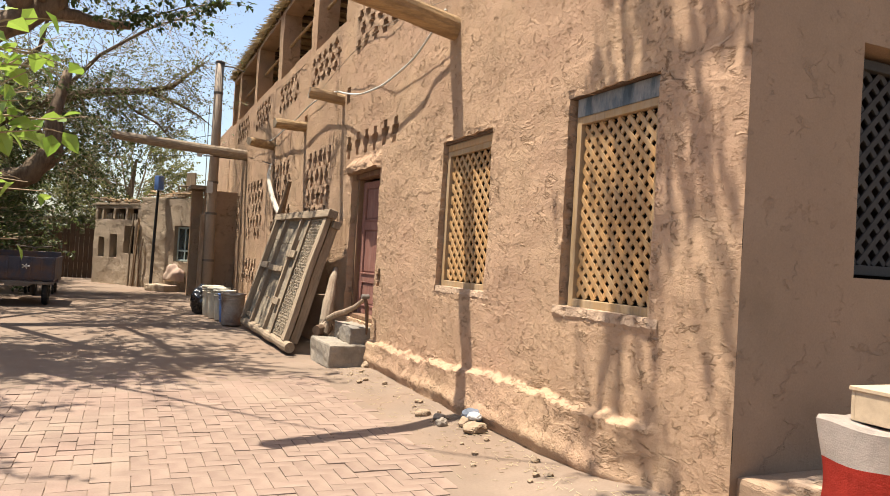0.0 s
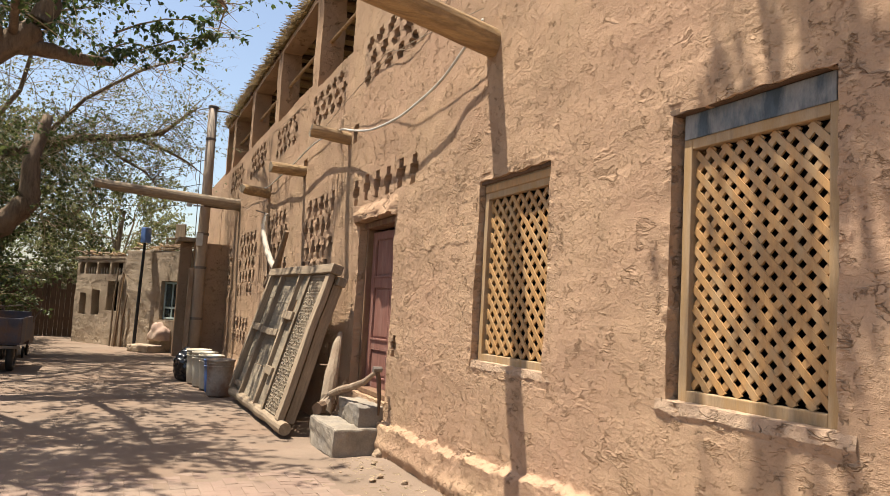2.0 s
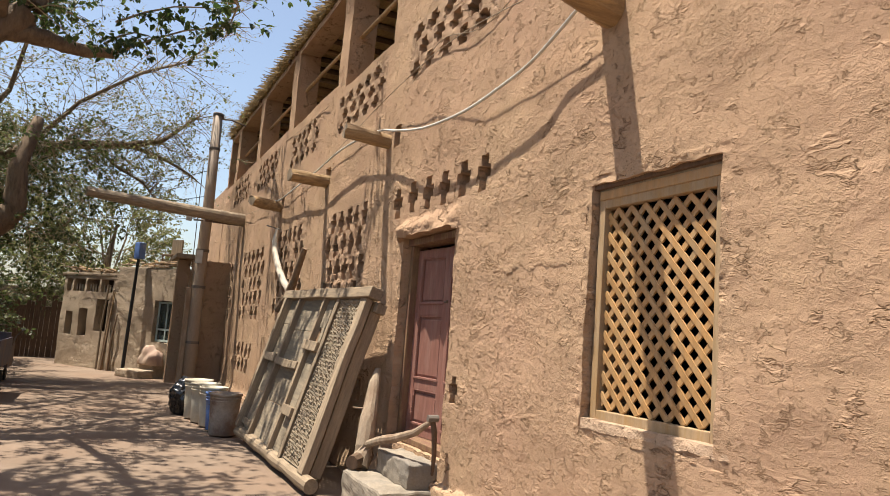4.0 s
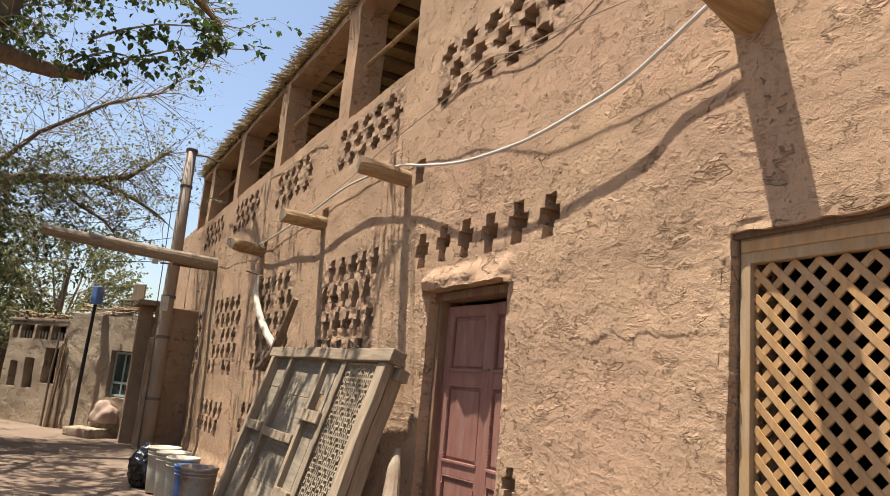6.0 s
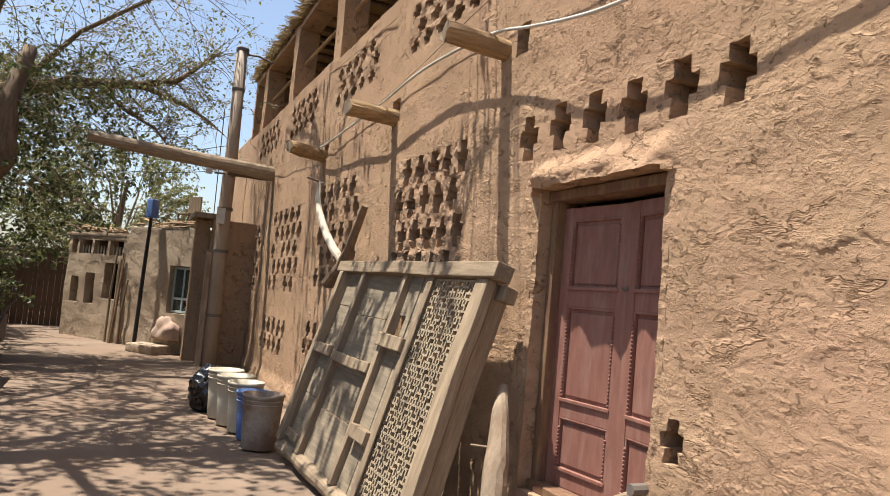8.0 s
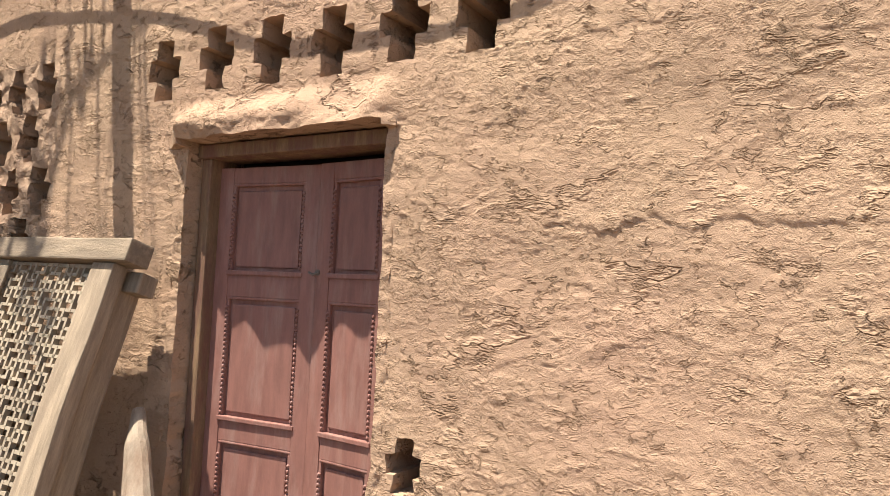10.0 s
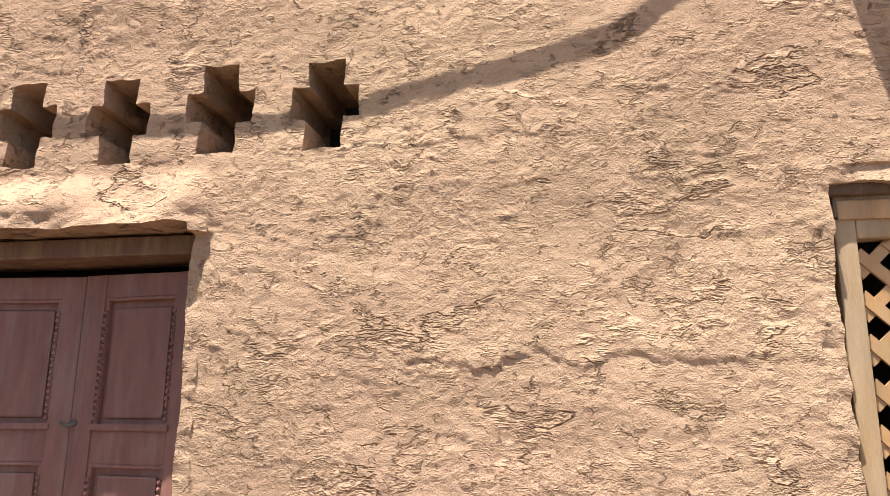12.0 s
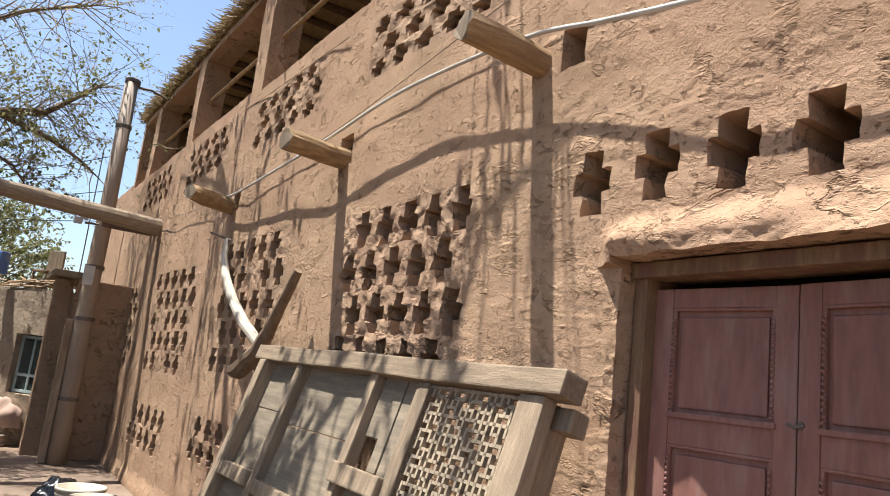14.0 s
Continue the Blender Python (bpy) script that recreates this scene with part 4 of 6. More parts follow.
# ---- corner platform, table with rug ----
slab("platform", (0.04, 0.2, -0.1), (4.5, 4.25, 0.36), MUD_SMOOTH_SHADE, "low mud platform before the end wall", "platform", 0.03)
lump("kerb_stone", (0.1, 3.72, 0.345), (0.42, 4.0, 0.42), 0.02, 0.015, SILL, "loose pale stone slab on the platform", "stone")
RED, CREAM = mat("red_woven_wool", (0.395, 0.0342, 0.019), 0.95, 0.15, 20.0, 0.4, 200.0), mat("cream_woven_wool", (0.502, 0.426, 0.365), 0.95, 0.12, 20.0, 0.4, 200.0)
PINE = mat("raw_pine_box", (0.471, 0.357, 0.236), 0.7, 0.15, 4.0, 0.2, 50.0, (1, 6, 6), dist=0.003)
tb = thing("low_table", "plain wooden trestle table before the house corner", "table", Matrix.Translation((-0.5, 2.2, 0.11)))
bm = bmesh.new()
box(bm, (0, 0, 0.7), (0.8, 1.1, 0.74), 0.005)
part("tabletop", bm, PINE, tb)
for a in (0.05, 0.7):
    for b in (0.05, 1.0):
        bm = bmesh.new()
        box(bm, (a, b, -0.14), (a + 0.05, b + 0.05, 0.7), 0.004)
        part("leg", bm, PINE, tb)


def rug():
    root = thing("woven_rug", "red and cream woven rug draped over the table", "rug", Matrix.Translation((-0.5, 2.2, 0.855)))
    strips = ((-0.06, 0.2, CREAM), (0.2, 0.42, RED), (0.42, 0.47, CREAM), (0.47, 0.62, RED))
    # s runs from the table edge outwards and down the road side
    def at(s, t):
        y = 1.14 - t * 1.18
        r = 0.05
        if s < 0.14:
            x, z = 0.1 - s + 0.0, 0.012
        else:
            x, z = -0.035 - 0.03 * math.sin(t * 16) * min(1, (s - 0.14) * 4), 0.0 - (s - 0.14)
        return Vector((x, y + 0.02 * math.sin(s * 14), z + 0.006 * math.sin(t * 23 + s * 9)))
    for s0, s1, m in strips:
        bm = bmesh.new()
        grid = []
        for s in steps(s0, s1, 0.02):
            grid.append([bm.verts.new(at(s + 0.06, t)) for t in steps(0, 1, 0.03)])
        for a, b in zip(grid, grid[1:]):
            for i in range(len(a) - 1):
                bm.faces.new((a[i], a[i + 1], b[i + 1], b[i]))
        bmesh.ops.solidify(bm, geom=list(bm.faces), thickness=0.008)
        part("stripe", bm, m, root, "red woven band" if m is RED else "cream woven band")
    bm = bmesh.new()
    for k in range(14):
        t = 0.02 + k * 0.07
        for q in range(2):
            p = at(0.50 + 0.05 * (k % 2) + q * 0.07, t) + Vector((-0.012, 0, 0))
            d = at(0.53 + 0.05 * (k % 2) + q * 0.07, t + 0.06) + Vector((-0.012, 0, 0))
            tube(bm, [p, d], [0.006, 0.006], 5)
    part("chevron", bm, CREAM, root, "cream zigzag woven figures")
    bm = bmesh.new()
    gy = [bm.verts.new((0.1 + s, 1.15, 0.012 + 0.004 * math.sin(s * 30))) for s in steps(0, 0.65, 0.05)]
    g2 = [bm.verts.new((0.1 + s, -0.04, 0.012 + 0.004 * math.cos(s * 30))) for s in steps(0, 0.65, 0.05)]
    for i in range(len(gy) - 1):
        bm.faces.new((gy[i], gy[i + 1], g2[i + 1], g2[i]))
    bmesh.ops.solidify(bm, geom=list(bm.faces), thickness=0.008)
    part("field", bm, CREAM, root)


rug()
bxo = thing("wooden_box", "small raw pine box standing on the rug", "box", Matrix.Translation((-0.49, 2.75, 0.872)))
for nm, lo, hi in (("side", (0, 0, 0), (0.34, 0.014, 0.1)), ("side", (0, 0.5, 0), (0.34, 0.514, 0.1)), ("side", (0, 0.014, 0), (0.014, 0.5, 0.1)), ("side", (0.326, 0.014, 0), (0.34, 0.5, 0.1)), ("lid", (-0.005, -0.005, 0.1), (0.345, 0.52, 0.114)), ("base", (0.014, 0.014, 0.0), (0.326, 0.5, 0.01))):
    bm = bmesh.new()
    box(bm, lo, hi, 0.002)
    part(nm, bm, PINE, bxo)
bm = bmesh.new()
bmesh.ops.create_icosphere(bm, subdivisions=4, radius=1.0)
for v in bm.verts:
    p = v.co.copy()
    k = 1 + 0.25 * (0.4 - abs(noise.noise(p * 2.2)))
    v.co = Vector((p.x * 0.16 * k, p.y * 0.22 * k, max(-0.1, p.z * 0.12 * k)))
pb = tagged(part("cloth_bundle", bm, mat("pale_blue_cloth", (0.418, 0.471, 0.562), 0.9, 0.12, 6.0, 0.2, 90.0), smooth=True), "pale blue and white cloth bundle on the wooden box", "cloth")
pb.location = (-0.2, 2.85, 1.1)


# ---- loose straw and dry bits along the wall foot ----
STRAWBIT = mat("pale_straw_bits", (0.441, 0.35, 0.213), 0.9, 0.2, 8.0, 0.0)
bm = bmesh.new()
rs = random.Random(15)
for i in range(420):
    y = rs.uniform(4.4, 9.7)
    x = -0.16 - abs(rs.gauss(0, 0.28))
    a = rs.uniform(0, 6.28)
    l = rs.uniform(0.015, 0.07)
    z = ground_height(x, y) + 0.006
    tube(bm, [(x, y, z), (x + l * math.cos(a), y + l * math.sin(a), z + rs.uniform(0, 0.012))], [0.0018, 0.0014], 3, cap=False)
tagged(part("straw_litter", bm, STRAWBIT), "scattered pale straw bits on the dusty ground", "straw", kind="stuff")


# ---- gallery roof: rafters, reed mat, straw fringe ----
STRAW = mat("dry_reed", (0.395, 0.289, 0.137), 0.9, 0.3, 8.0, 0.6, 60.0, (14, 1.5, 14), dist=0.01, second=(0.228, 0.152, 0.076), island=0.0)


def roof():
    root = thing("gallery_roof", "reed and straw roof over round rafters above the upper gallery", "roof", kind="structure")
    # mat and cover run on unseen south of y 11.5, added to block light
    bm = bmesh.new()
    box(bm, (-0.03, 4.2, 6.35), (2.7, 24.3, 6.46), 0.02, 0.02)
    part("reed_mat", bm, STRAW, root)
    bm = bmesh.new()
    box(bm, (0.06, 4.2, 6.46), (2.7, 24.3, 6.54), 0.02, 0.02)
    part("mud_cover", bm, MUD_FAR, root)
    rnd = random.Random(3)
    y = 11.6
    while y < 24.2:
        bm = bmesh.new()
        a = rnd.uniform(-0.06, 0.06)
        tube(bm, [(0.0 + rnd.uniform(-0.1, 0.12), y, 6.30), (1.0, y + a, 6.31), (2.3, y + a * 2, 6.31)], [0.045, 0.05, 0.05], 8, 0.1)
        part("rafter", bm, rnd.choice((LOGWOOD, GREYWOOD, DARKWOOD)), root)
        y += rnd.uniform(0.42, 0.6)
    bm = bmesh.new()
    for i in range(2200):
        y = rnd.uniform(11.3, 24.3)
        z = rnd.uniform(6.34, 6.5)
        l = abs(rnd.gauss(0.06, 0.06)) + 0.03
        p = Vector((-0.02, y, z))
        d = Vector((-l, rnd.uniform(-0.6, 0.6) * l, rnd.uniform(-0.55, 0.25) * l))
        tube(bm, [p + Vector((0.12, 0, 0)), p + d], [0.011, 0.006], 3, cap=False)
    tagged(part("straw_fringe", bm, STRAW, root), "ragged dry straw fringe", kind="stuff")


roof()
for (a, b, z0, z1), zz in zip(BAYS[:4], (5.42, 5.52, 5.55, 5.55)):
    log_piece("gallery_rail", [(0.16, a - 0.1, zz), (0.16, (a + b) / 2, zz + 0.02), (0.16, b + 0.1, zz + 0.03)], [0.026, 0.03, 0.03], "thin round pole rail across the gallery opening", LOGWOOD, 8, "rail")

# ---- pole with clamps, lamp and wires ----
PIPE = mat("weathered_pipe", (0.357, 0.266, 0.19), 0.65, 0.25, 3.0, 0.2, 40.0, (1, 1, 0.3), second=(0.289, 0.236, 0.182), metal=0.0)
po = thing("standpipe", "tall weathered metal pipe with clamps beside the facade", "pipe", Matrix.Translation((-0.71, 21.5, 0)))
bm = bmesh.new()
tube(bm, [(0.0, 0, -0.05), (0.0, 0, 1.0), (-0.02, 0, 2.2), (-0.02, 0, 2.24), (0.0, 0, 4.0), (-0.02, 0, 6.2)], [0.145, 0.14, 0.135, 0.128, 0.12, 0.105], 20)
part("tube", bm, PIPE, po, smooth=True)
for z, r in ((0.95, 0.155), (2.18, 0.15), (3.0, 0.145), (5.35, 0.125), (6.15, 0.125)):
    bm = bmesh.new()
    tube(bm, [(-0.01, 0, z - 0.03), (-0.01, 0, z + 0.03)], [r, r], 20)
    part("clamp", bm, STEEL, po)
bm = bmesh.new()
tube(bm, [(0, 0, 6.08), (0.3, 0.0, 6.1), (0.62, 0, 6.02)], [0.02, 0.02, 0.015], 6)
part("bracket", bm, STEEL, po)
bm = bmesh.new()
box(bm, (-0.26, -0.06, 0), (-0.15, 0.04, 2.15), 0.01, 0.01)
part("box_duct", bm, PLOUGHWOOD, po, "pale upright duct beside the pipe")
bm = bmesh.new()
box(bm, (-0.17, -0.2, 2.7), (-0.02, -0.15, 3.0), 0.005)
part("notice", bm, WHITE, po, "small faded paper notice")
bm = bmesh.new()
box(bm, (-0.05, -0.16, 3.66), (0.7, -0.04, 3.8), 0.01, 0.01)
part("cross_arm", bm, DARKWOOD, po)
fl = thing("floodlight", "small grey floodlight pair on a bracket of the pipe", "floodlight", Matrix.Translation((-1.0, 21.4, 3.66)))
for dx, dz in ((-0.02, 0.05), (-0.1, -0.03)):
    bm = bmesh.new()
    box(bm, (dx - 0.06, -0.05, dz), (dx + 0.06, 0.05, dz + 0.1), 0.01)
    part("lamp_head", bm, WHITE, fl)
bm = bmesh.new()
tube(bm, [(0, 0, 0.0), (0.2, 0.03, 0.02)], [0.018, 0.018], 6)
part("arm", bm, STEEL, fl)
for pts in ([(-0.66, 21.5, 5.9), (-0.3, 21.4, 5.3), (0.02, 20.6, 5.0), (0.0, 17.0, 4.72), (-0.02, 14.3, 4.62)], [(-0.14, 7.8, 3.75), (-0.2, 9.6, 3.95), (-0.1, 11.6, 3.98), (-0.05, 14.2, 3.75), (-0.05, 17.1, 3.62), (-0.05, 20.7, 3.8)],
            [(0.02, 11.4, 3.95), (-0.05, 10.4, 4.2), (-0.02, 9.4, 4.05), (-0.03, 8.0, 4.5)]):
    cable("wire", pts, 0.004, GREYBEAM, "thin slack wire strung along the facade", "wire", 5)
for q in (0.0, 0.5, 1.1):
    cable("overhead_wire", [(-0.75, 21.5, 3.75 + q), (-2.5, 24.5, 3.85 + q * 0.8), (-6.5, 32, 4.6 + q)], 0.008, BLACK, "dark overhead wire leading off behind the trees", "wire", 4)
cable("overhead_wire", [(-0.8, 22.6, 2.9), (-0.82, 22.6, 5.2)], 0.012, STEEL, "thin upright aerial rod on the roof", "aerial", 4)

# ---- projecting wall stubs and the low neighbouring house ----
slab("wall_stub", (-1.14, 22.35, -0.05), (-0.86, 22.62, 2.82), MUD, "narrow mud wall stub projecting beyond the pipe", "wall", 0.02)
slab("wall_stub_inner", (-0.85, 22.0, -0.05), (0.1, 22.16, 2.825), MUD, "mud cross wall behind the pipe", "wall", 0.02)
slab("wall_gap", (0.0, 24.22, -0.05), (1.5, 24.61, 5.0), MUD, "mud wall closing the gap between the houses")
slab("wall_facade_end", (0.0, 24.62, -0.05), (0.4, 28.5, 5.0), MUD, "mud wall running on past the end of the facade", "wall", 0.02)
slab("porch_roof", (-1.22, 21.95, 2.83), (-0.62, 23.3, 2.93), GREYWOOD, "flat board roof over the wall stubs", "roof", 0.01)

FA, FD = Vector((-1.0, 23.3, 0)), Vector((-0.569, 0.822, 0)).normalized()
FN = Vector((FD.y, -FD.x, 0))


def far_house():
    wins = [(0.05, 0.76, 0.82, 1.85), (2.6, 3.1, 0.95, 1.8), (3.42, 3.78, 0.8, 1.52), (4.05, 4.36, 0.8, 1.42), (2.42, 2.54, 1.5, 1.85), (2.5, 3.0, 1.98, 2.32), (3.08, 3.6, 1.98, 2.32), (3.68, 4.2, 1.98, 2.32), (4.27, 4.5, 1.98, 2.32)]
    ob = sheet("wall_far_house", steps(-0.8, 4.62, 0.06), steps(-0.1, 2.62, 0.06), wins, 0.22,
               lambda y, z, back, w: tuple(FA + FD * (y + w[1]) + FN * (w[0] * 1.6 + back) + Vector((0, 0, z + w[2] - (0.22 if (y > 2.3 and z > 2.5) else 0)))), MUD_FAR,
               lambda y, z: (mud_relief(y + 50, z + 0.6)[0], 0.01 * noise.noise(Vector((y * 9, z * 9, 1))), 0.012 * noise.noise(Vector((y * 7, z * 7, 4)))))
    tagged(ob, "pale weathered mud front of the low neighbouring house, brightened as if sunlit", "wall", kind="structure")
    M = Matrix((FD, FN, Vector((0, 0, 1)))).transposed().to_4x4()
    M.translation = FA

    def fslab(name, lo, hi, mt, label, cat, bevel=0.01, jit=0.01):
        bm = bmesh.new()
        box(bm, lo, hi, bevel, jit)
        o = part(name, bm, mt)
        o.matrix_world = M
        return tagged(o, label, cat, kind="structure")

    fslab("wall_far_back", (0.3, 1.0, 0), (4.7, 1.2, 2.4), ROOMSHADE, "inner wall of the neighbouring house, coloured dark for its shade", "wall")
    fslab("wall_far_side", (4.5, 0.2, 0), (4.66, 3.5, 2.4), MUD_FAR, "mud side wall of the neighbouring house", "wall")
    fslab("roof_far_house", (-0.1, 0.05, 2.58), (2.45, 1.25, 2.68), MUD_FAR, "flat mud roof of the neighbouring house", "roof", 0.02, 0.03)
    fslab("roof_far_gallery", (2.4, -0.02, 2.4), (4.75, 2.4, 2.46), GREYWOOD, "plank roof over the gallery of the neighbouring house", "roof", 0.01, 0.02)
    # window with teal frame
    w = thing("window_4", "pale teal painted window frame with dusty glass panes", "window", M, kind="structure")
    for lo, hi in (((0.07, 0.1, 0.84), (0.12, 0.15, 1.83)), ((0.69, 0.1, 0.84), (0.74, 0.15, 1.83)), ((0.12, 0.1, 0.84), (0.69, 0.15, 0.89)), ((0.12, 0.1, 1.78), (0.69, 0.15, 1.83)), ((0.385, 0.1, 0.89), (0.425, 0.15, 1.78)), ((0.12, 0.1, 1.12), (0.69, 0.15, 1.17))):
        bm = bmesh.new()
        box(bm, lo, hi, 0.004)
        part("window_frame", bm, TEAL, w)
    for a, b in ((0.12, 0.385), (0.425, 0.69)):
        for c, d in ((0.89, 1.12), (1.17, 1.78)):
            bm = bmesh.new()
            box(bm, (a, 0.12, c), (b, 0.126, d))
            part("pane", bm, GLASS, w)
    # gallery balusters and posts, window bars
    for k in range(17):
        l = 2.5 + k * 0.12
        bm = bmesh.new()
        tube(bm, [(0, 0, 0), (0, 0, 0.12), (0, 0, 0.2)], [0.018, 0.026, 0.016], 6)
        o = tagged(part("baluster", bm, PALEWOOD), "small turned pale baluster of the gallery rail", "baluster", "balusters of the far gallery")
        o.matrix_world = M @ Matrix.Translation((l, 0.1, 1.98))
    # bundle of poles leaning at the front
    rnd = random.Random(9)
    for k in range(6):
        l = 2.25 + rnd.uniform(-0.12, 0.5)
        h = rnd.uniform(1.3, 2.3)
        bm = bmesh.new()
        tube(bm, [(0, -0.12 + rnd.uniform(-0.05, 0.03), -0.03), (rnd.uniform(-0.03, 0.03), -0.08, h * 0.5), (rnd.uniform(-0.05, 0.05), -0.04, h)], [0.028, 0.026, 0.018], 6, 0.1)
        o = tagged(part("leaning_pole", bm, rnd.choice((LOGWOOD, GREYWOOD, DARKWOOD2))), "thin weathered pole leaning on the mud front", "pole", "poles leaning on the far house")
        o.matrix_world = M @ Matrix.Translation((l, 0, 0))
    # iron post with blue box
    ip = thing("iron_post", "dark iron post with a blue box at its top", "post", M @ Matrix.Translation((1.42, -0.18, 0)))
    bm = bmesh.new()
    tube(bm, [(0.04, 0, -0.03), (0, 0, 1.6), (-0.06, 0, 3.25)], [0.045, 0.042, 0.035], 10)
    part("shaft", bm, BLACK, ip)
    bm = bmesh.new()
    box(bm, (-0.17, -0.1, 2.86), (0.03, 0.1, 3.28), 0.03)
    part("blue_box", bm, BLUEP, ip)
    # roof clutter
    for k in range(80):
        l = rnd.uniform(-0.6, 4.6)
        zz = 2.7 if l < 2.4 else 2.48
        a = rnd.uniform(-0.12, 1.2)
        ln = rnd.uniform(0.4, 1.3)
        bm = bmesh.new()
        p = Vector((0, 0, 0))
        q = Vector((math.cos(a) * ln, math.sin(a) * ln * 0.7, rnd.uniform(-0.05, 0.12)))
        tube(bm, [p, (p + q) / 2 + Vector((0, 0, rnd.uniform(0, 0.06))), q], [0.022, 0.02, 0.01], 5, 0.1)
        o = tagged(part("dry_branch", bm, rnd.choice((LOGWOOD, GREYWOOD, DARKWOOD2))), "dry branch piled on the flat roof", "branch", "dry branches on the far roof")
        o.matrix_world = M @ Matrix.Translation((l, rnd.uniform(0.05, 0.5), zz + rnd.uniform(0, 0.14)))
    ch = thing("broken_chair", "broken wooden chair lying among branches on the roof", "chair", M @ Matrix.Translation((0.95, 0.3, 2.72)))
    for lo, hi in (((-0.2, 0, 0.3), (0.2, 0.35, 0.34)), ((-0.2, 0.3, 0.34), (0.2, 0.34, 0.75))):
        bm = bmesh.new()
        box(bm, lo, hi, 0.01)
        part("seat" if hi[2] < 0.4 else "backrest", bm, GREYWOOD, ch)
    for a, b in ((-0.18, 0.02), (0.16, 0.02), (-0.18, 0.3), (0.16, 0.3)):
        bm = bmesh.new()
        box(bm, (a, b, -0.03), (a + 0.03, b + 0.03, 0.3), 0.003)
        part("leg", bm, DARKWOOD2, ch)
    # clay heap and steps under the window
    for lo, hi, lab in (((0.1, -0.75, -0.03), (0.95, -0.3, 0.17), "low mud step below the far window"), ((0.2, -0.3, -0.03), (0.75, 0.02, 0.3), "upper mud step below the far window")):
        o = fslab("mud_step", lo, hi, MUD_FAR, lab, "step", 0.03, 0.03)
    bm = bmesh.new()
    bmesh.ops.create_icosphere(bm, subdivisions=4, radius=1.0)
    for v in bm.verts:
        p = v.co.copy()
        k = 1 + 0.3 * noise.noise(p * 1.7)
        v.co = Vector((p.x * 0.36 * k, p.y * 0.2 * k, max(-0.1, p.z * 0.36 * k)))
    o = tagged(part("sack", bm, SACK, smooth=True), "bulging reddish sack propped on the mud steps", "sack")
    o.matrix_world = M @ Matrix.Translation((0.42, -0.2, 0.38))


TEAL = mat("pale_teal_paint", (0.35, 0.426, 0.418), 0.6, 0.12, 6.0, 0.1)
SACK = mat("faded_sack", (0.38, 0.258, 0.198), 0.9, 0.2, 5.0, 0.3, 60.0, second=(0.418, 0.319, 0.243))
GLASS = bpy.data.materials.new("dusty_glass")
GLASS.use_nodes = True
gp = GLASS.node_tree.nodes["Principled BSDF"]
gp.inputs["Base Color"].default_value = (0.12, 0.15, 0.15, 1)
gp.inputs["Roughness"].default_value = 0.12
gp.inputs["Transmission Weight"].default_value = 0.55
far_house()

# ---- cargo tricycle, trolley, dark fence at the lane's end ----
BLUEGREY = mat("rusty_blue_grey_sheet", (0.0646, 0.0608, 0.076), 0.6, 0.25, 4.0, 0.2, 40.0, second=(0.129, 0.0722, 0.0456), mix=(0.45, 0.6), metal=0.1)


def wheel(root, x, y, z, r, w):
    bm = bmesh.new()
    n = 28
    tube(bm, [(x, y + r * 0.86 * math.cos(2 * math.pi * k / n), z + r * 0.86 * math.sin(2 * math.pi * k / n)) for k in range(n + 1)], [w] * (n + 1), 8, cap=False)
    t = part("tyre", bm, BLACK, root, smooth=True)
    bm = bmesh.new()
    bmesh.ops.create_cone(bm, cap_ends=True, segments=20, radius1=r * 0.7, radius2=r * 0.7, depth=w * 0.9, matrix=Matrix.Translation((x, y, z)) @ Matrix.Rotation(radians(90), 4, "Y"))
    bmesh.ops.create_cone(bm, cap_ends=True, segments=12, radius1=r * 0.2, radius2=r * 0.16, depth=w * 1.8, matrix=Matrix.Translation((x, y, z)) @ Matrix.Rotation(radians(90), 4, "Y"))
    part("rim", bm, STEEL, t)


tr = thing("cargo_tricycle", "parked cargo tricycle with a rusty grey-blue load bed", "tricycle", Matrix.Translation((-4.55, 17.4, 0)))
for nm, lo, hi in (("tailgate", (-0.62, 0, 0.5), (0.62, 0.03, 0.92)), ("bed_side", (0.59, 0.03, 0.5), (0.62, 1.7, 0.92)), ("bed_side", (-0.62, 0.03, 0.5), (-0.59, 1.7, 0.92)), ("bed_front", (-0.59, 1.67, 0.5), (0.59, 1.7, 1.0)), ("bed_floor", (-0.6, 0.03, 0.46), (0.6, 1.7, 0.5)), ("frame_beam", (-0.2, -0.05, 0.36), (0.2, 2.3, 0.46)), ("bumper", (-0.62, -0.06, 0.40), (0.62, -0.02, 0.45)), ("seat_box", (-0.3, 1.8, 0.46), (0.3, 2.3, 0.8))):
    bm = bmesh.new()
    box(bm, lo, hi, 0.008)
    part(nm, bm, BLUEGREY if "bed" in nm or nm == "tailgate" else STEEL, tr)
for k in range(7):
    bm = bmesh.new()
    box(bm, (-0.58 + k * 0.19, -0.018, 0.52), (-0.545 + k * 0.19, 0.0, 0.9), 0.004)
    part("rib", bm, BLUEGREY, tr)
bm = bmesh.new()
for a in range(5):
    t = a * 1.2566
    tube(bm, [(0.12, -0.022, 0.74), (0.12 + 0.07 * math.cos(t), -0.022, 0.74 + 0.05 * math.sin(t))], [0.012, 0.008], 5)
part("emblem", bm, WHITE, tr, "worn white painted flower mark")
for x in (-0.45, 0.45):
    wheel(tr, x, 0.45, 0.27, 0.28, 0.06)
wheel(tr, 0.0, 2.9, 0.27, 0.28, 0.05)
bm = bmesh.new()
tube(bm, [(0, 2.9, 0.3), (0, 2.65, 0.9), (0, 2.55, 1.05)], [0.03, 0.03, 0.03], 8)
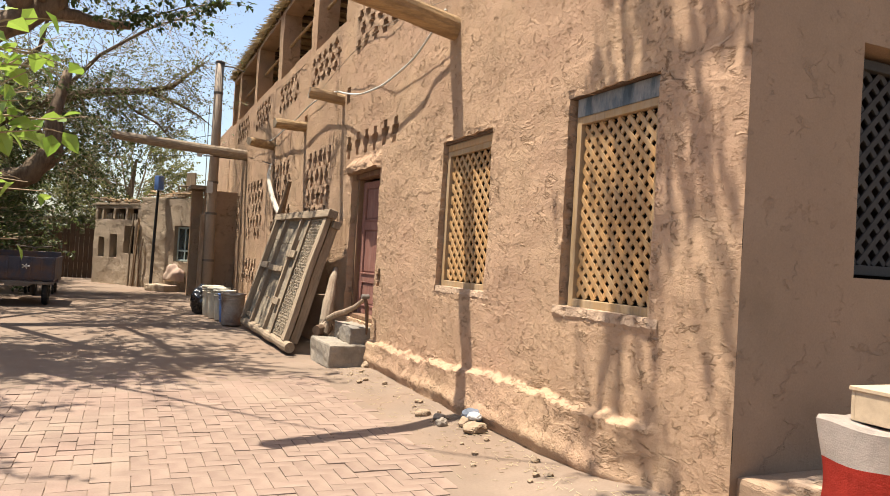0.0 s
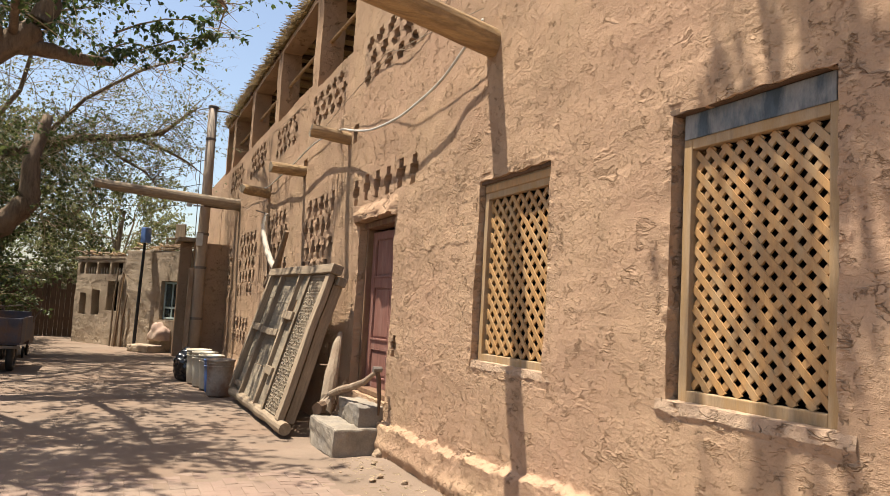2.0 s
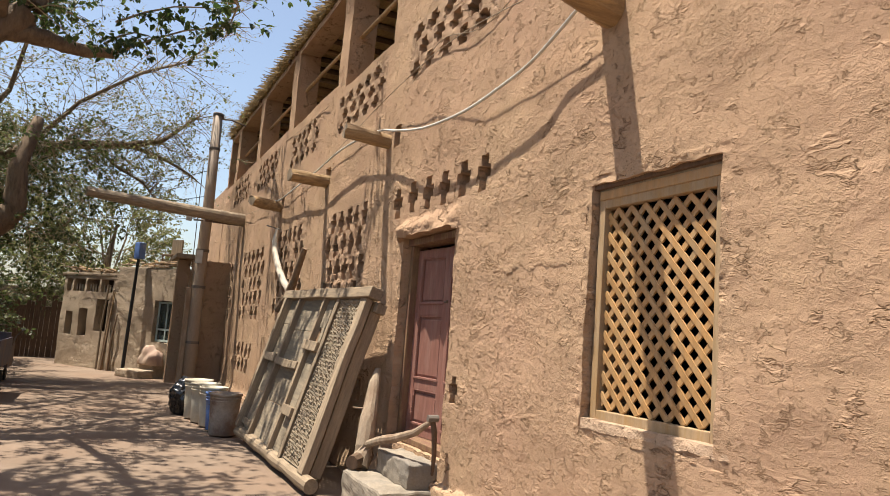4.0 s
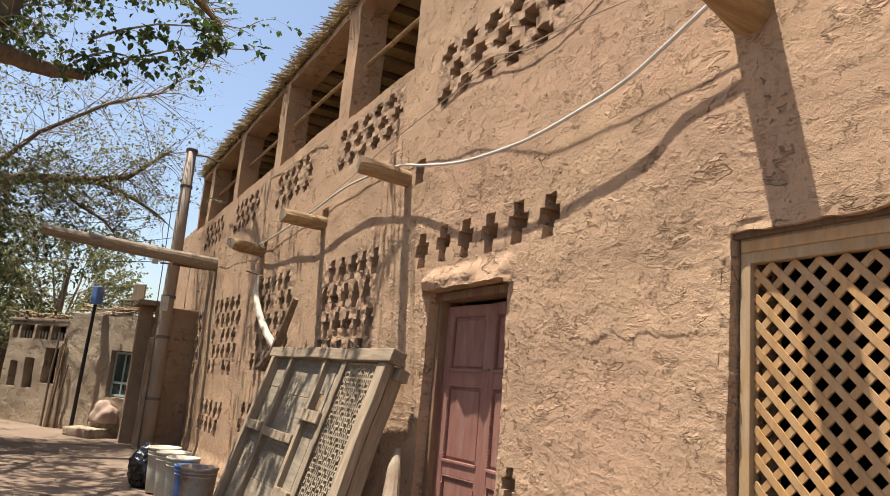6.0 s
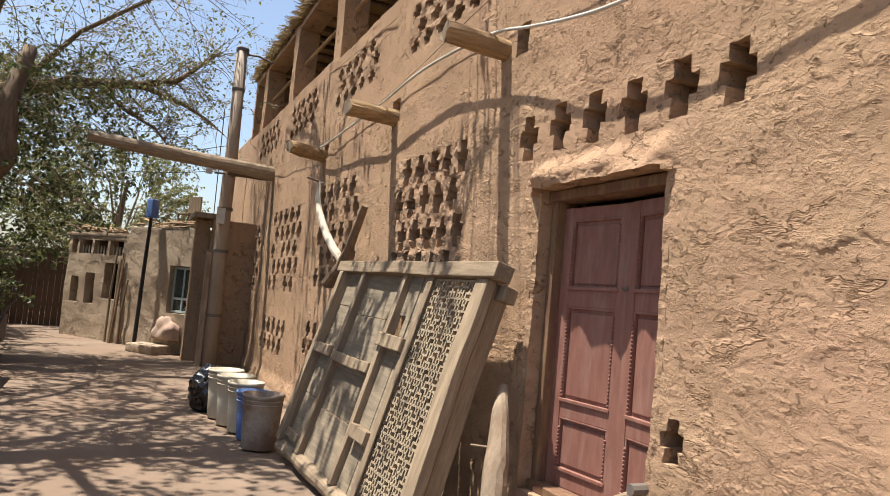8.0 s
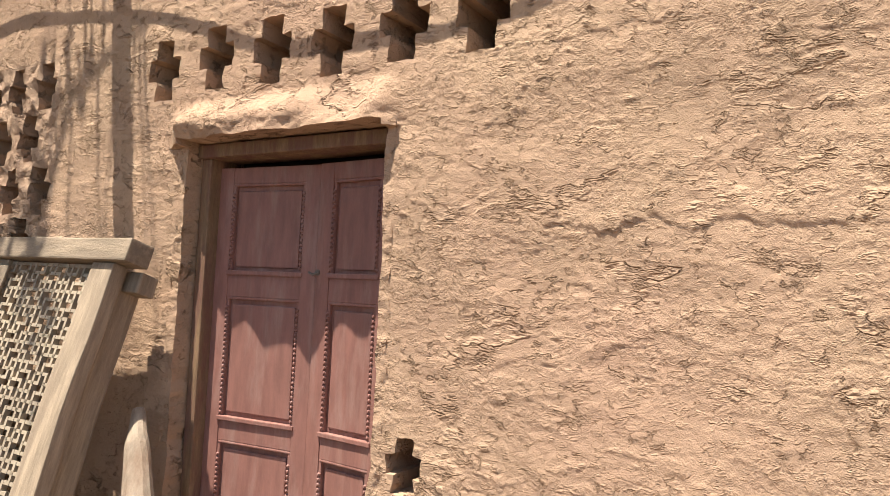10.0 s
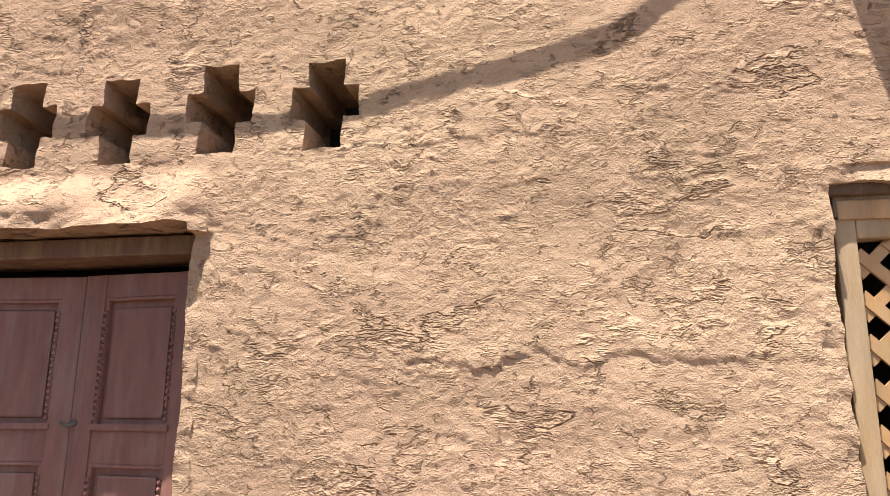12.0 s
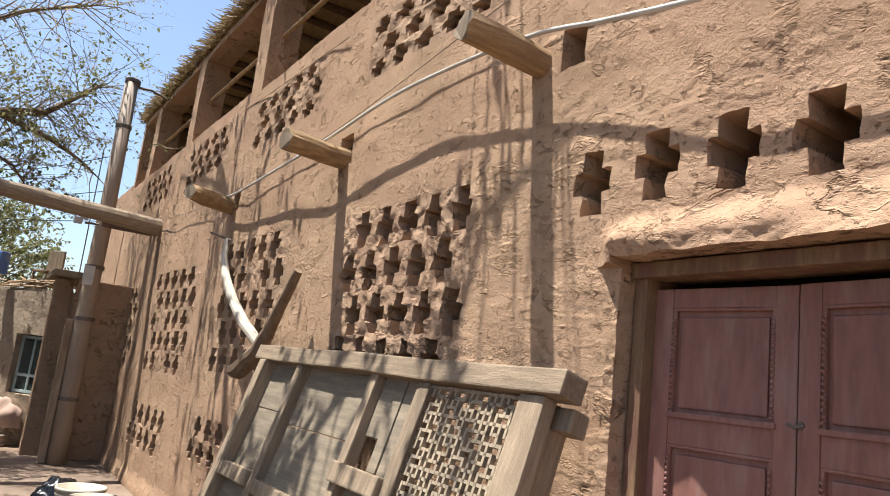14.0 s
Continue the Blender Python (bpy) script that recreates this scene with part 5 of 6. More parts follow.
tube(bm, [(-0.35, 2.4, 1.1), (0, 2.55, 1.06), (0.35, 2.4, 1.1)], [0.016] * 3, 8)
part("handlebar", bm, STEEL, tr)

tl = thing("metal_trolley", "small grey metal trolley parked by the lane", "trolley", Matrix.Translation((-4.35, 20.6, 0)))
for lo, hi, nm in (((-0.5, 0, 0.28), (0.25, 0.9, 0.33), "deck"), ((-0.5, 0, 0.33), (0.25, 0.03, 0.72), "panel"), ((0.22, 0.03, 0.33), (0.25, 0.9, 0.72), "panel"), ((-0.5, 0.87, 0.33), (0.22, 0.9, 0.72), "panel")):
    bm = bmesh.new()
    box(bm, lo, hi, 0.006)
    part(nm, bm, BLUEGREY, tl)
bm = bmesh.new()
tube(bm, [(0.22, 0.1, 0.55), (0.34, 0.0, 0.9), (0.46, -0.1, 1.02)], [0.014] * 3, 6)
part("handle", bm, STEEL, tl)
for x, y in ((-0.4, 0.1), (0.15, 0.1), (-0.4, 0.8), (0.15, 0.8)):
    wheel(tl, x, y, 0.1, 0.12, 0.025)


def fence():
    root = thing("dark_fence", "dark rough board fence with a gate across the lane's end", "fence", Matrix.Translation((-9.5, 29.5, 0)))
    rnd = random.Random(21)
    x = 0.0
    while x < 6.0:
        w = rnd.uniform(0.1, 0.17)
        bm = bmesh.new()
        h = rnd.uniform(1.45, 1.95)
        box(bm, (x, rnd.uniform(-0.03, 0.03), -0.05), (x + w - 0.012, 0.05, h), 0.004, 0.01)
        part("board", bm, DARKWOOD, root)
        x += w
    for k in range(4):
        bm = bmesh.new()
        tube(bm, [(k * 2.0, 0.1, -0.1), (k * 2.0, 0.1, 2.2)], [0.06, 0.05], 7)
        part("post", bm, DARKWOOD, root)
    for z in (0.5, 1.4):
        bm = bmesh.new()
        box(bm, (0, 0.06, z), (6.0, 0.1, z + 0.09), 0.004)
        part("rail", bm, DARKWOOD, root)


fence()
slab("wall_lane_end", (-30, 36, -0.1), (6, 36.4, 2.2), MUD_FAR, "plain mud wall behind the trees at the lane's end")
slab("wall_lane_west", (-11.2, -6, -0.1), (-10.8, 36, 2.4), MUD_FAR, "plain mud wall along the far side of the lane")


# ---- trees ----
def leaf_mat(name, base, other, rough=0.5):
    m = bpy.data.materials.new(name)
    m.use_nodes = True
    nt = m.node_tree
    N, L = nt.nodes, nt.links
    p = N["Principled BSDF"]
    geo = N.new("ShaderNodeNewGeometry")
    r = N.new("ShaderNodeValToRGB")
    r.color_ramp.elements[0].color, r.color_ramp.elements[1].color = (*base, 1), (*other, 1)
    L.new(geo.outputs["Random Per Island"], r.inputs[0])
    L.new(r.outputs[0], p.inputs["Base Color"])
    p.inputs["Roughness"].default_value = rough
    t = N.new("ShaderNodeBsdfTranslucent")
    hs = N.new("ShaderNodeHueSaturation")
    hs.inputs["Value"].default_value = 1.8
    L.new(r.outputs[0], hs.inputs["Color"])
    L.new(hs.outputs[0], t.inputs["Color"])
    mx = N.new("ShaderNodeMixShader")
    mx.inputs[0].default_value = 0.35
    L.new(p.outputs[0], mx.inputs[1])
    L.new(t.outputs[0], mx.inputs[2])
    L.new(mx.outputs[0], N["Material Output"].inputs["Surface"])
    return m


BARK = mat("brown_bark", (0.16, 0.11, 0.0722), 0.92, 0.35, 5.0, 0.8, 22.0, (3, 3, 0.8), dist=0.02, second=(0.213, 0.152, 0.0988))
TWIG = mat("tan_twig_bark", (0.319, 0.243, 0.152), 0.9, 0.3, 6.0, 0.3, 40.0)
LEAF_BROAD = leaf_mat("mulberry_leaf", (0.0252, 0.0446, 0.0115), (0.0612, 0.09, 0.0216))
LEAF_SMALL = leaf_mat("elm_leaf", (0.0612, 0.072, 0.0216), (0.158, 0.155, 0.0576), 0.6)
LEAF_YOUNG = leaf_mat("young_bright_leaf", (0.115, 0.194, 0.0252), (0.216, 0.288, 0.0504), 0.4)
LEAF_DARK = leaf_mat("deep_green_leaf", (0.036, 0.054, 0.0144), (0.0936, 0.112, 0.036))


def leaves_mesh(name, spots, size, material, parent, rnd, droop=0.5, label="", ratio=0.62):
    """Folded leaf blades at the given points, as one mesh."""
    V, Fc = [], []
    for p in spots:
        a = rnd.uniform(0, 2 * math.pi)
        d = Vector((math.cos(a), math.sin(a), rnd.uniform(-1.3, 0.5) * droop * 1.6)).normalized()
        s = d.cross(Vector((0, 0, 1)))
        s = s.normalized() if s.length > 0.05 else Vector((1, 0, 0))
        up = s.cross(d)
        tw = rnd.uniform(-0.9, 0.9)
        s = s * math.cos(tw) + up * math.sin(tw)
        up = s.cross(d)
        l = size * rnd.uniform(0.6, 1.25)
        w = l * ratio * 0.5
        b = len(V)
        V += [p, p + d * l * 0.38 + s * w + up * w * 0.35, p + d * l * 0.42, p + d * l * 0.38 - s * w + up * w * 0.35,
              p + d * l * 0.75 + s * w * 0.6 + up * w * 0.1, p + d * l * 0.75 - s * w * 0.6 + up * w * 0.1, p + d * l - up * w * 0.3]
        Fc += [(b, b + 2, b + 1), (b, b + 3, b + 2), (b + 1, b + 2, b + 6, b + 4), (b + 2, b + 3, b + 5, b + 6)]
    ob = new(name, mesh_from(name, [tuple(v) for v in V], Fc, material))
    ob.parent = parent
    if label:
        tagged(ob, label)
    return ob


def sprout(bm, p, d, length, r, rnd, depth, spots, bend=0.35, grav=0.0, kids=3, leafy=1.0, gap=0.05, sides=4):
    """One crooked branch with side twigs; leaf points are gathered on the thin ends."""
    n = max(3, int(length / 0.16))
    pts, rr = [p.copy()], [r]
    q, dd = p.copy(), d.normalized()
    for i in range(n):
        dd = (dd + Vector((rnd.gauss(0, bend), rnd.gauss(0, bend), rnd.gauss(0, bend) - grav)) * 0.5).normalized()
        q = q + dd * (length / n)
        pts.append(q.copy())
        rr.append(r * (1 - 0.75 * (i + 1) / n))
        if depth > 0 and i > 0 and rnd.random() < kids * 0.33:
            sd = (dd + Vector((rnd.gauss(0, 0.8), rnd.gauss(0, 0.8), rnd.gauss(0, 0.6)))).normalized()
            sprout(bm, q.copy(), sd, length * rnd.uniform(0.35, 0.65), max(0.003, rr[-1] * 0.6), rnd, depth - 1, spots, bend, grav, kids, leafy, gap, 3)
    tube(bm, pts, rr, sides if r > 0.012 else 3, cap=False)
    if depth <= 1:
        for a, b in zip(pts, pts[1:]):
            k = (b - a).length / gap
            for _ in range(int(k) + (rnd.random() < k % 1)):
                if rnd.random() < leafy:
                    spots.append(a.lerp(b, rnd.random()) + Vector((rnd.gauss(0, 0.025), rnd.gauss(0, 0.025), rnd.gauss(0, 0.025))))


def limb(bm, pts, rad, sides=12):
    chunk(bm, pts, rad, sides, 0.22)


def along(pts, t):
    k = t * (len(pts) - 1)
    i = min(int(k), len(pts) - 2)
    return Vector(pts[i]).lerp(Vector(pts[i + 1]), k - i)


def lane_tree():
    """The broad-leaved tree that hangs over the lane from the west."""
    rnd = random.Random(11)
    root = thing("mulberry_tree", "old broad-leaved tree leaning over the lane with a thick brown limb", "tree", Matrix.Translation((-6.4, 14.3, -0.05)))
    o = Vector((-6.4, 14.3, -0.05))
    bm = bmesh.new()
    main = [(-6.4, 14.3, -0.1), (-6.3, 14.35, 1.6), (-5.9, 14.5, 3.2), (-5.0, 14.75, 4.35), (-4.35, 14.95, 4.85), (-3.95, 15.05, 5.25), (-3.7, 15.15, 5.9), (-3.2, 15.2, 7.2)]
    limb(bm, [Vector(p) - o for p in main], [0.34, 0.29, 0.25, 0.21, 0.2, 0.17, 0.14, 0.08], 14)
    side = [(-4.25, 15.0, 4.95), (-3.8, 15.2, 5.03), (-3.3, 15.4, 5.02), (-2.88, 15.5, 5.1)]
    limb(bm, [Vector(p) - o for p in side], [0.15, 0.12, 0.09, 0.065])
    bmesh.ops.create_icosphere(bm, subdivisions=3, radius=0.2, matrix=Matrix.Translation(Vector((-4.5, 14.85, 5.05)) - o))
    back = [(-6.2, 14.3, 2.2), (-6.0, 12.8, 4.0), (-5.2, 10.8, 5.8), (-3.6, 8.4, 7.0), (-2.0, 6.4, 7.3), (-1.2, 5.2, 7.0)]
    limb(bm, [Vector(p) - o for p in back], [0.1, 0.07, 0.04, 0.014, 0.01, 0.006])
    over = [(-3.45, 15.2, 6.6), (-2.4, 14.4, 6.7), (-1.7, 13.6, 6.5), (-1.2, 12.9, 6.6)]
    limb(bm, [Vector(p) - o for p in over], [0.06, 0.045, 0.03, 0.015])
    over2 = [(-4.2, 15, 5.0), (-4.0, 13.2, 6.2), (-4.0, 11.8, 6.8), (-3.9, 11.2, 7.0)]
    limb(bm, [Vector(p) - o for p in over2], [0.07, 0.05, 0.035, 0.02])
    over3 = [(-3.2, 15.2, 7.2), (-2.0, 16.6, 7.4), (-1.1, 17.6, 7.3), (-0.9, 18.6, 7.6)]
    limb(bm, [Vector(p) - o for p in over3], [0.08, 0.06, 0.04, 0.02])
    roofs = [[(-6.2, 14.3, 3.4), (-5.8, 12.0, 6.0), (-5.6, 11.4, 7.0), (-5.5, 10.9, 7.2)], [(-6.1, 14.4, 3.6), (-5.9, 16.6, 6.0), (-5.0, 18.8, 7.2), (-4.6, 20.6, 7.4)],
             [(-5.5, 14.6, 4.2), (-5.0, 12.8, 6.4), (-4.5, 11.6, 7.2), (-4.3, 11.2, 7.4)], [(-5.5, 14.6, 4.2), (-4.9, 15.8, 6.6), (-4.0, 17.0, 7.4), (-3.4, 18.4, 7.7)]]
    for q in roofs:
        limb(bm, [Vector(p) - o for p in q], [0.1, 0.07, 0.045, 0.02], 8)
    part("trunk", bm, BARK, root, smooth=True)
    bm = bmesh.new()
    spots = []
    for q in roofs:
        for i in range(62):
            p = along(q, 0.3 + 0.7 * (i + rnd.random()) / 62)
            sprout(bm, p - o, Vector((rnd.gauss(0, 1), rnd.gauss(0, 1), rnd.uniform(-0.2, 0.6))), rnd.uniform(0.7, 1.8), 0.012, rnd, 1, spots, 0.3, 0.0, 1.8, 0.8, 0.05)
    for i in range(22):
        p = along([(-5.6, 11.4, 7.0), (-5.6, 9.0, 7.0), (-5.3, 6.6, 6.6)], (i + rnd.random()) / 22)
        sprout(bm, p - o, Vector((rnd.gauss(0, 0.8), rnd.gauss(0, 0.8), rnd.uniform(-0.2, 0.5))), rnd.uniform(0.4, 0.8), 0.01, rnd, 1, spots, 0.3, 0.0, 1.8, 0.8, 0.05)
    # low hanging sprays seen against the sky
    for a, b, n in (((-2.88, 15.5, 5.1), (-1.2, 13.7, 5.25), 15), ((-2.9, 15.3, 5.5), (-1.5, 13.9, 5.45), 11), ((-3.0, 15.4, 5.2), (-2.3, 14.8, 5.15), 7)):
        A, B = Vector(a), Vector(b)
        pts = [A.lerp(B, t) + Vector((0, 0, 0.16 * math.sin(t * 3.1))) for t in (0, 0.25, 0.5, 0.75, 1)]
        tube(bm, [p - o for p in pts], [0.02, 0.016, 0.012, 0.009, 0.004], 5)
        for i in range(n):
            p = A.lerp(B, (i + 0.5) / n) + Vector((0, 0, 0.1))
            sprout(bm, p - o, Vector((rnd.gauss(0.1, 0.6), rnd.gauss(-0.2, 0.6), -0.35)), rnd.uniform(0.2, 0.45), 0.006, rnd, 1, spots, 0.3, 0.15, 1.8, 0.95, 0.03)
    # crown above the lane
    for path, n, ln in ((over, 34, 0.9), (over2, 40, 0.9), (over3, 26, 1.1), (back[1:3], 30, 1.2), (back[4:], 16, 0.8), (main[5:], 30, 1.5)):
        for i in range(n):
            p = along(path, (i + 0.5) / n)
            d = Vector((rnd.gauss(0, 1), rnd.gauss(0, 1), rnd.uniform(-0.1, 0.8)))
            sprout(bm, p - o, d, ln * rnd.uniform(0.5, 1.2), 0.014, rnd, 1, spots, 0.3, 0.0, 1.8, 0.7, 0.06)
    # bare twigs reaching towards the house
    bare = []
    for path, n in (([(-1.7, 13.6, 6.5), (-1.1, 12.6, 6.6), (-1.0, 11.9, 6.6)], 24), ([(-1.5, 16.9, 7.3), (-1.0, 17.9, 7.3), (-0.9, 20.5, 7.6)], 26), ([(-1.9, 6.3, 7.3), (-1.3, 5.4, 7.1), (-1.2, 4.7, 6.9)], 34)):
        limb(bm, [Vector(p) - o for p in path], [0.03, 0.02, 0.012], 7)
        for i in range(n):
            p = along(path, (i + rnd.random()) / n)
            sprout(bm, p - o, Vector((rnd.choice((-1, 1)), rnd.gauss(0, 0.25), rnd.gauss(0, 0.4))), rnd.uniform(0.3, 0.6), 0.013, rnd, 1, spots if p.y < 7 else bare, 0.2, 0.0, 1.2, 0.7, 0.06)
    part("twig_work", bm, TWIG, root)
    leaves_mesh("crown", spots, 0.10, LEAF_BROAD, root, rnd, 0.9, "dark green broad leaves", 0.75)
    return len(spots)


def elm_tree():
    """The sparse, twiggy tree farther down the lane."""
    rnd = random.Random(23)
    o = Vector((-7.0, 21.5, -0.05))
    root = thing("elm_tree", "sparse twiggy tree with small grey-green leaves beside the lane", "tree", Matrix.Translation(o))
    bm = bmesh.new()
    low = [(-7.0, 21.5, -0.1), (-6.6, 21.3, 1.2), (-5.7, 20.9, 2.35), (-4.8, 20.6, 2.75), (-4.35, 20.5, 3.3), (-4.4, 20.5, 4.1), (-4.2, 20.8, 5.2)]
    limb(bm, [Vector(p) - o for p in low], [0.36, 0.3, 0.26, 0.24, 0.22, 0.17, 0.1], 14)
    m2 = [(-7.6, 21.8, 2.7), (-6.2, 21.9, 3.75), (-5.0, 22.2, 4.6), (-3.6, 22.5, 5.15), (-2.5, 22.6, 5.35), (-1.8, 22.7, 5.6), (-1.0, 22.9, 6.45)]
    limb(bm, [Vector(p) - o for p in m2], [0.2, 0.17, 0.14, 0.11, 0.085, 0.06, 0.02])
    m3 = [(-2.5, 22.6, 5.35), (-1.7, 22.8, 5.2), (-1.1, 23.1, 5.0), (-0.7, 23.4, 4.8)]
    limb(bm, [Vector(p) - o for p in m3], [0.055, 0.04, 0.025, 0.01])
    m4 = [(-4.6, 22.3, 4.75), (-3.6, 22.0, 6.0), (-2.4, 21.8, 6.9), (-1.4, 21.8, 7.4)]
    limb(bm, [Vector(p) - o for p in m4], [0.06, 0.045, 0.03, 0.012])
    m5 = [(-6.2, 21.9, 3.75), (-4.9, 21.7, 5.9), (-4.6, 21.4, 7.4), (-4.2, 21.2, 8.6)]
    limb(bm, [Vector(p) - o for p in m5], [0.07, 0.05, 0.035, 0.02])
    m6 = [(-3.2, 22.5, 5.2), (-2.7, 22.3, 4.75), (-2.1, 22.2, 4.45), (-1.8, 22.2, 4.1)]
    limb(bm, [Vector(p) - o for p in m6], [0.05, 0.035, 0.02, 0.01])
    part("trunk", bm, BARK, root, smooth=True)
    bm = bmesh.new()
    spots, dark = [], []
    for path, n, ln, lf in ((m2[1:], 200, 1.6, 0.26), (m3, 30, 0.9, 0.2), (m4, 90, 1.5, 0.16), (m5, 70, 1.8, 0.2), (m6, 50, 1.0, 0.45)):
        for i in range(n):
            p = along(path, (i + rnd.random()) / n)
            d = Vector((rnd.gauss(0.35, 0.8), rnd.gauss(0, 0.8), rnd.gauss(0.12, 0.55)))
            sprout(bm, p - o, d, ln * rnd.uniform(0.4, 1.1), 0.012, rnd, 2, spots, 0.28, 0.02, 1.6, lf, 0.036)
    for i in range(300):
        p = Vector((rnd.uniform(-6.6, -3.1), rnd.uniform(20.4, 22.8), rnd.uniform(2.9, 5.6)))
        sprout(bm, p - o, Vector((rnd.gauss(0.2, 0.7), rnd.gauss(0, 0.7), -0.3)), rnd.uniform(0.5, 1.0), 0.012, rnd, 2, dark, 0.3, 0.05, 1.7, 0.9, 0.045)
    part("twig_work", bm, TWIG, root)
    leaves_mesh("crown", spots, 0.075, LEAF_SMALL, root, rnd, 0.6, "sparse small grey-green leaves")
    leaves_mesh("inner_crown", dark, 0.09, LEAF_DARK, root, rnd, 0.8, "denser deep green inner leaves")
    return len(spots) + len(dark)


def thicket(name, label, x0, x1, y0, y1, z0, z1, n, seed, material, size):
    rnd = random.Random(seed)
    o = Vector(((x0 + x1) / 2, (y0 + y1) / 2, -0.05))
    root = thing(name, label, "tree", Matrix.Translation(o))
    bm = bmesh.new()
    limb(bm, [(0, 0, -0.1), (0.1, 0.1, z1 * 0.3), (-0.1, 0, z1 * 0.6), (0.1, 0, z1 * 0.9)], [0.22, 0.18, 0.12, 0.04], 9)
    part("trunk", bm, BARK, root, smooth=True)
    bm = bmesh.new()
    spots = []
    for i in range(n):
        t = rnd.random()
        z = z0 + (z1 - z0) * t
        wide = 0.55 + 0.45 * math.sin(math.pi * min(1, t * 0.9 + 0.15))
        p = Vector((rnd.uniform(x0 - o.x, x1 - o.x) * wide, rnd.uniform(y0 - o.y, y1 - o.y) * wide, z))
        c = Vector((0, 0, z * 0.75))
        sprout(bm, p, (p - c) + Vector((0, 0, 0.3)), rnd.uniform(0.7, 1.5), 0.016, rnd, 1, spots, 0.3, 0.03, 1.8, 0.9, 0.045)
        if i % 9 == 0:
            tube(bm, [Vector((0, 0, z * 0.5)), c * 0.5 + p * 0.5 + Vector((rnd.gauss(0, 0.2), 0, 0.2)), p], [0.04, 0.03, 0.016], 4, cap=False)
    part("twig_work", bm, TWIG, root)
    leaves_mesh("crown", spots, size, material, root, rnd, 0.7)
    return len(spots)


LEAVES = (lane_tree(), elm_tree(),
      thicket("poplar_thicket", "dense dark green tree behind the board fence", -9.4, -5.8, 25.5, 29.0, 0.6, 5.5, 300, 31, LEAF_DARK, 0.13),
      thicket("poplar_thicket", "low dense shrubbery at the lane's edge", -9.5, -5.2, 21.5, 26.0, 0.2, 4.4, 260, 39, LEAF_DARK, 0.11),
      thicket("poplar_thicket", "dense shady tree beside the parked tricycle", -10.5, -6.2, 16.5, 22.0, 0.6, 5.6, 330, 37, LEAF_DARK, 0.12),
      thicket("far_tree", "pale green tree behind the low house roofs", -4.6, -0.6, 29.5, 33.5, 1.5, 5.0, 260, 41, LEAF_SMALL, 0.11),
      thicket("far_tree", "pale green tree rising over the lane's end", -10.0, -4.4, 31.5, 35.5, 1.0, 7.5, 320, 43, LEAF_SMALL, 0.13))


def sapling():
    rnd = random.Random(51)
    o = Vector((-3.42, 4.25, -0.05))
    root = thing("sapling", "young sapling with bright green leaves at the lane's edge", "sapling", Matrix.Translation(o))
    bm = bmesh.new()
    spots = []
    chunk(bm, [(0, 0, 0), (0.05, 0, 0.8), (0.1, 0.0, 1.5), (0.2, 0, 2.0)], [0.02, 0.017, 0.013, 0.006], 8, 0.1)
    for i in range(40):
        z = 1.3 + 0.018 * i
        sprout(bm, Vector((0.1 + (z - 1.5) * 0.2, 0, z)), Vector((rnd.uniform(0.1, 0.9), rnd.gauss(0, 0.5), rnd.uniform(-0.1, 0.35))), rnd.uniform(0.2, 0.42), 0.005, rnd, 0, spots, 0.25, 0.1, 1.0, 0.8, 0.05)
    part("stem", bm, TWIG, root)
    leaves_mesh("crown", spots, 0.07, LEAF_YOUNG, root, rnd, 0.9, "bright young green leaves", 0.7)


sapling()


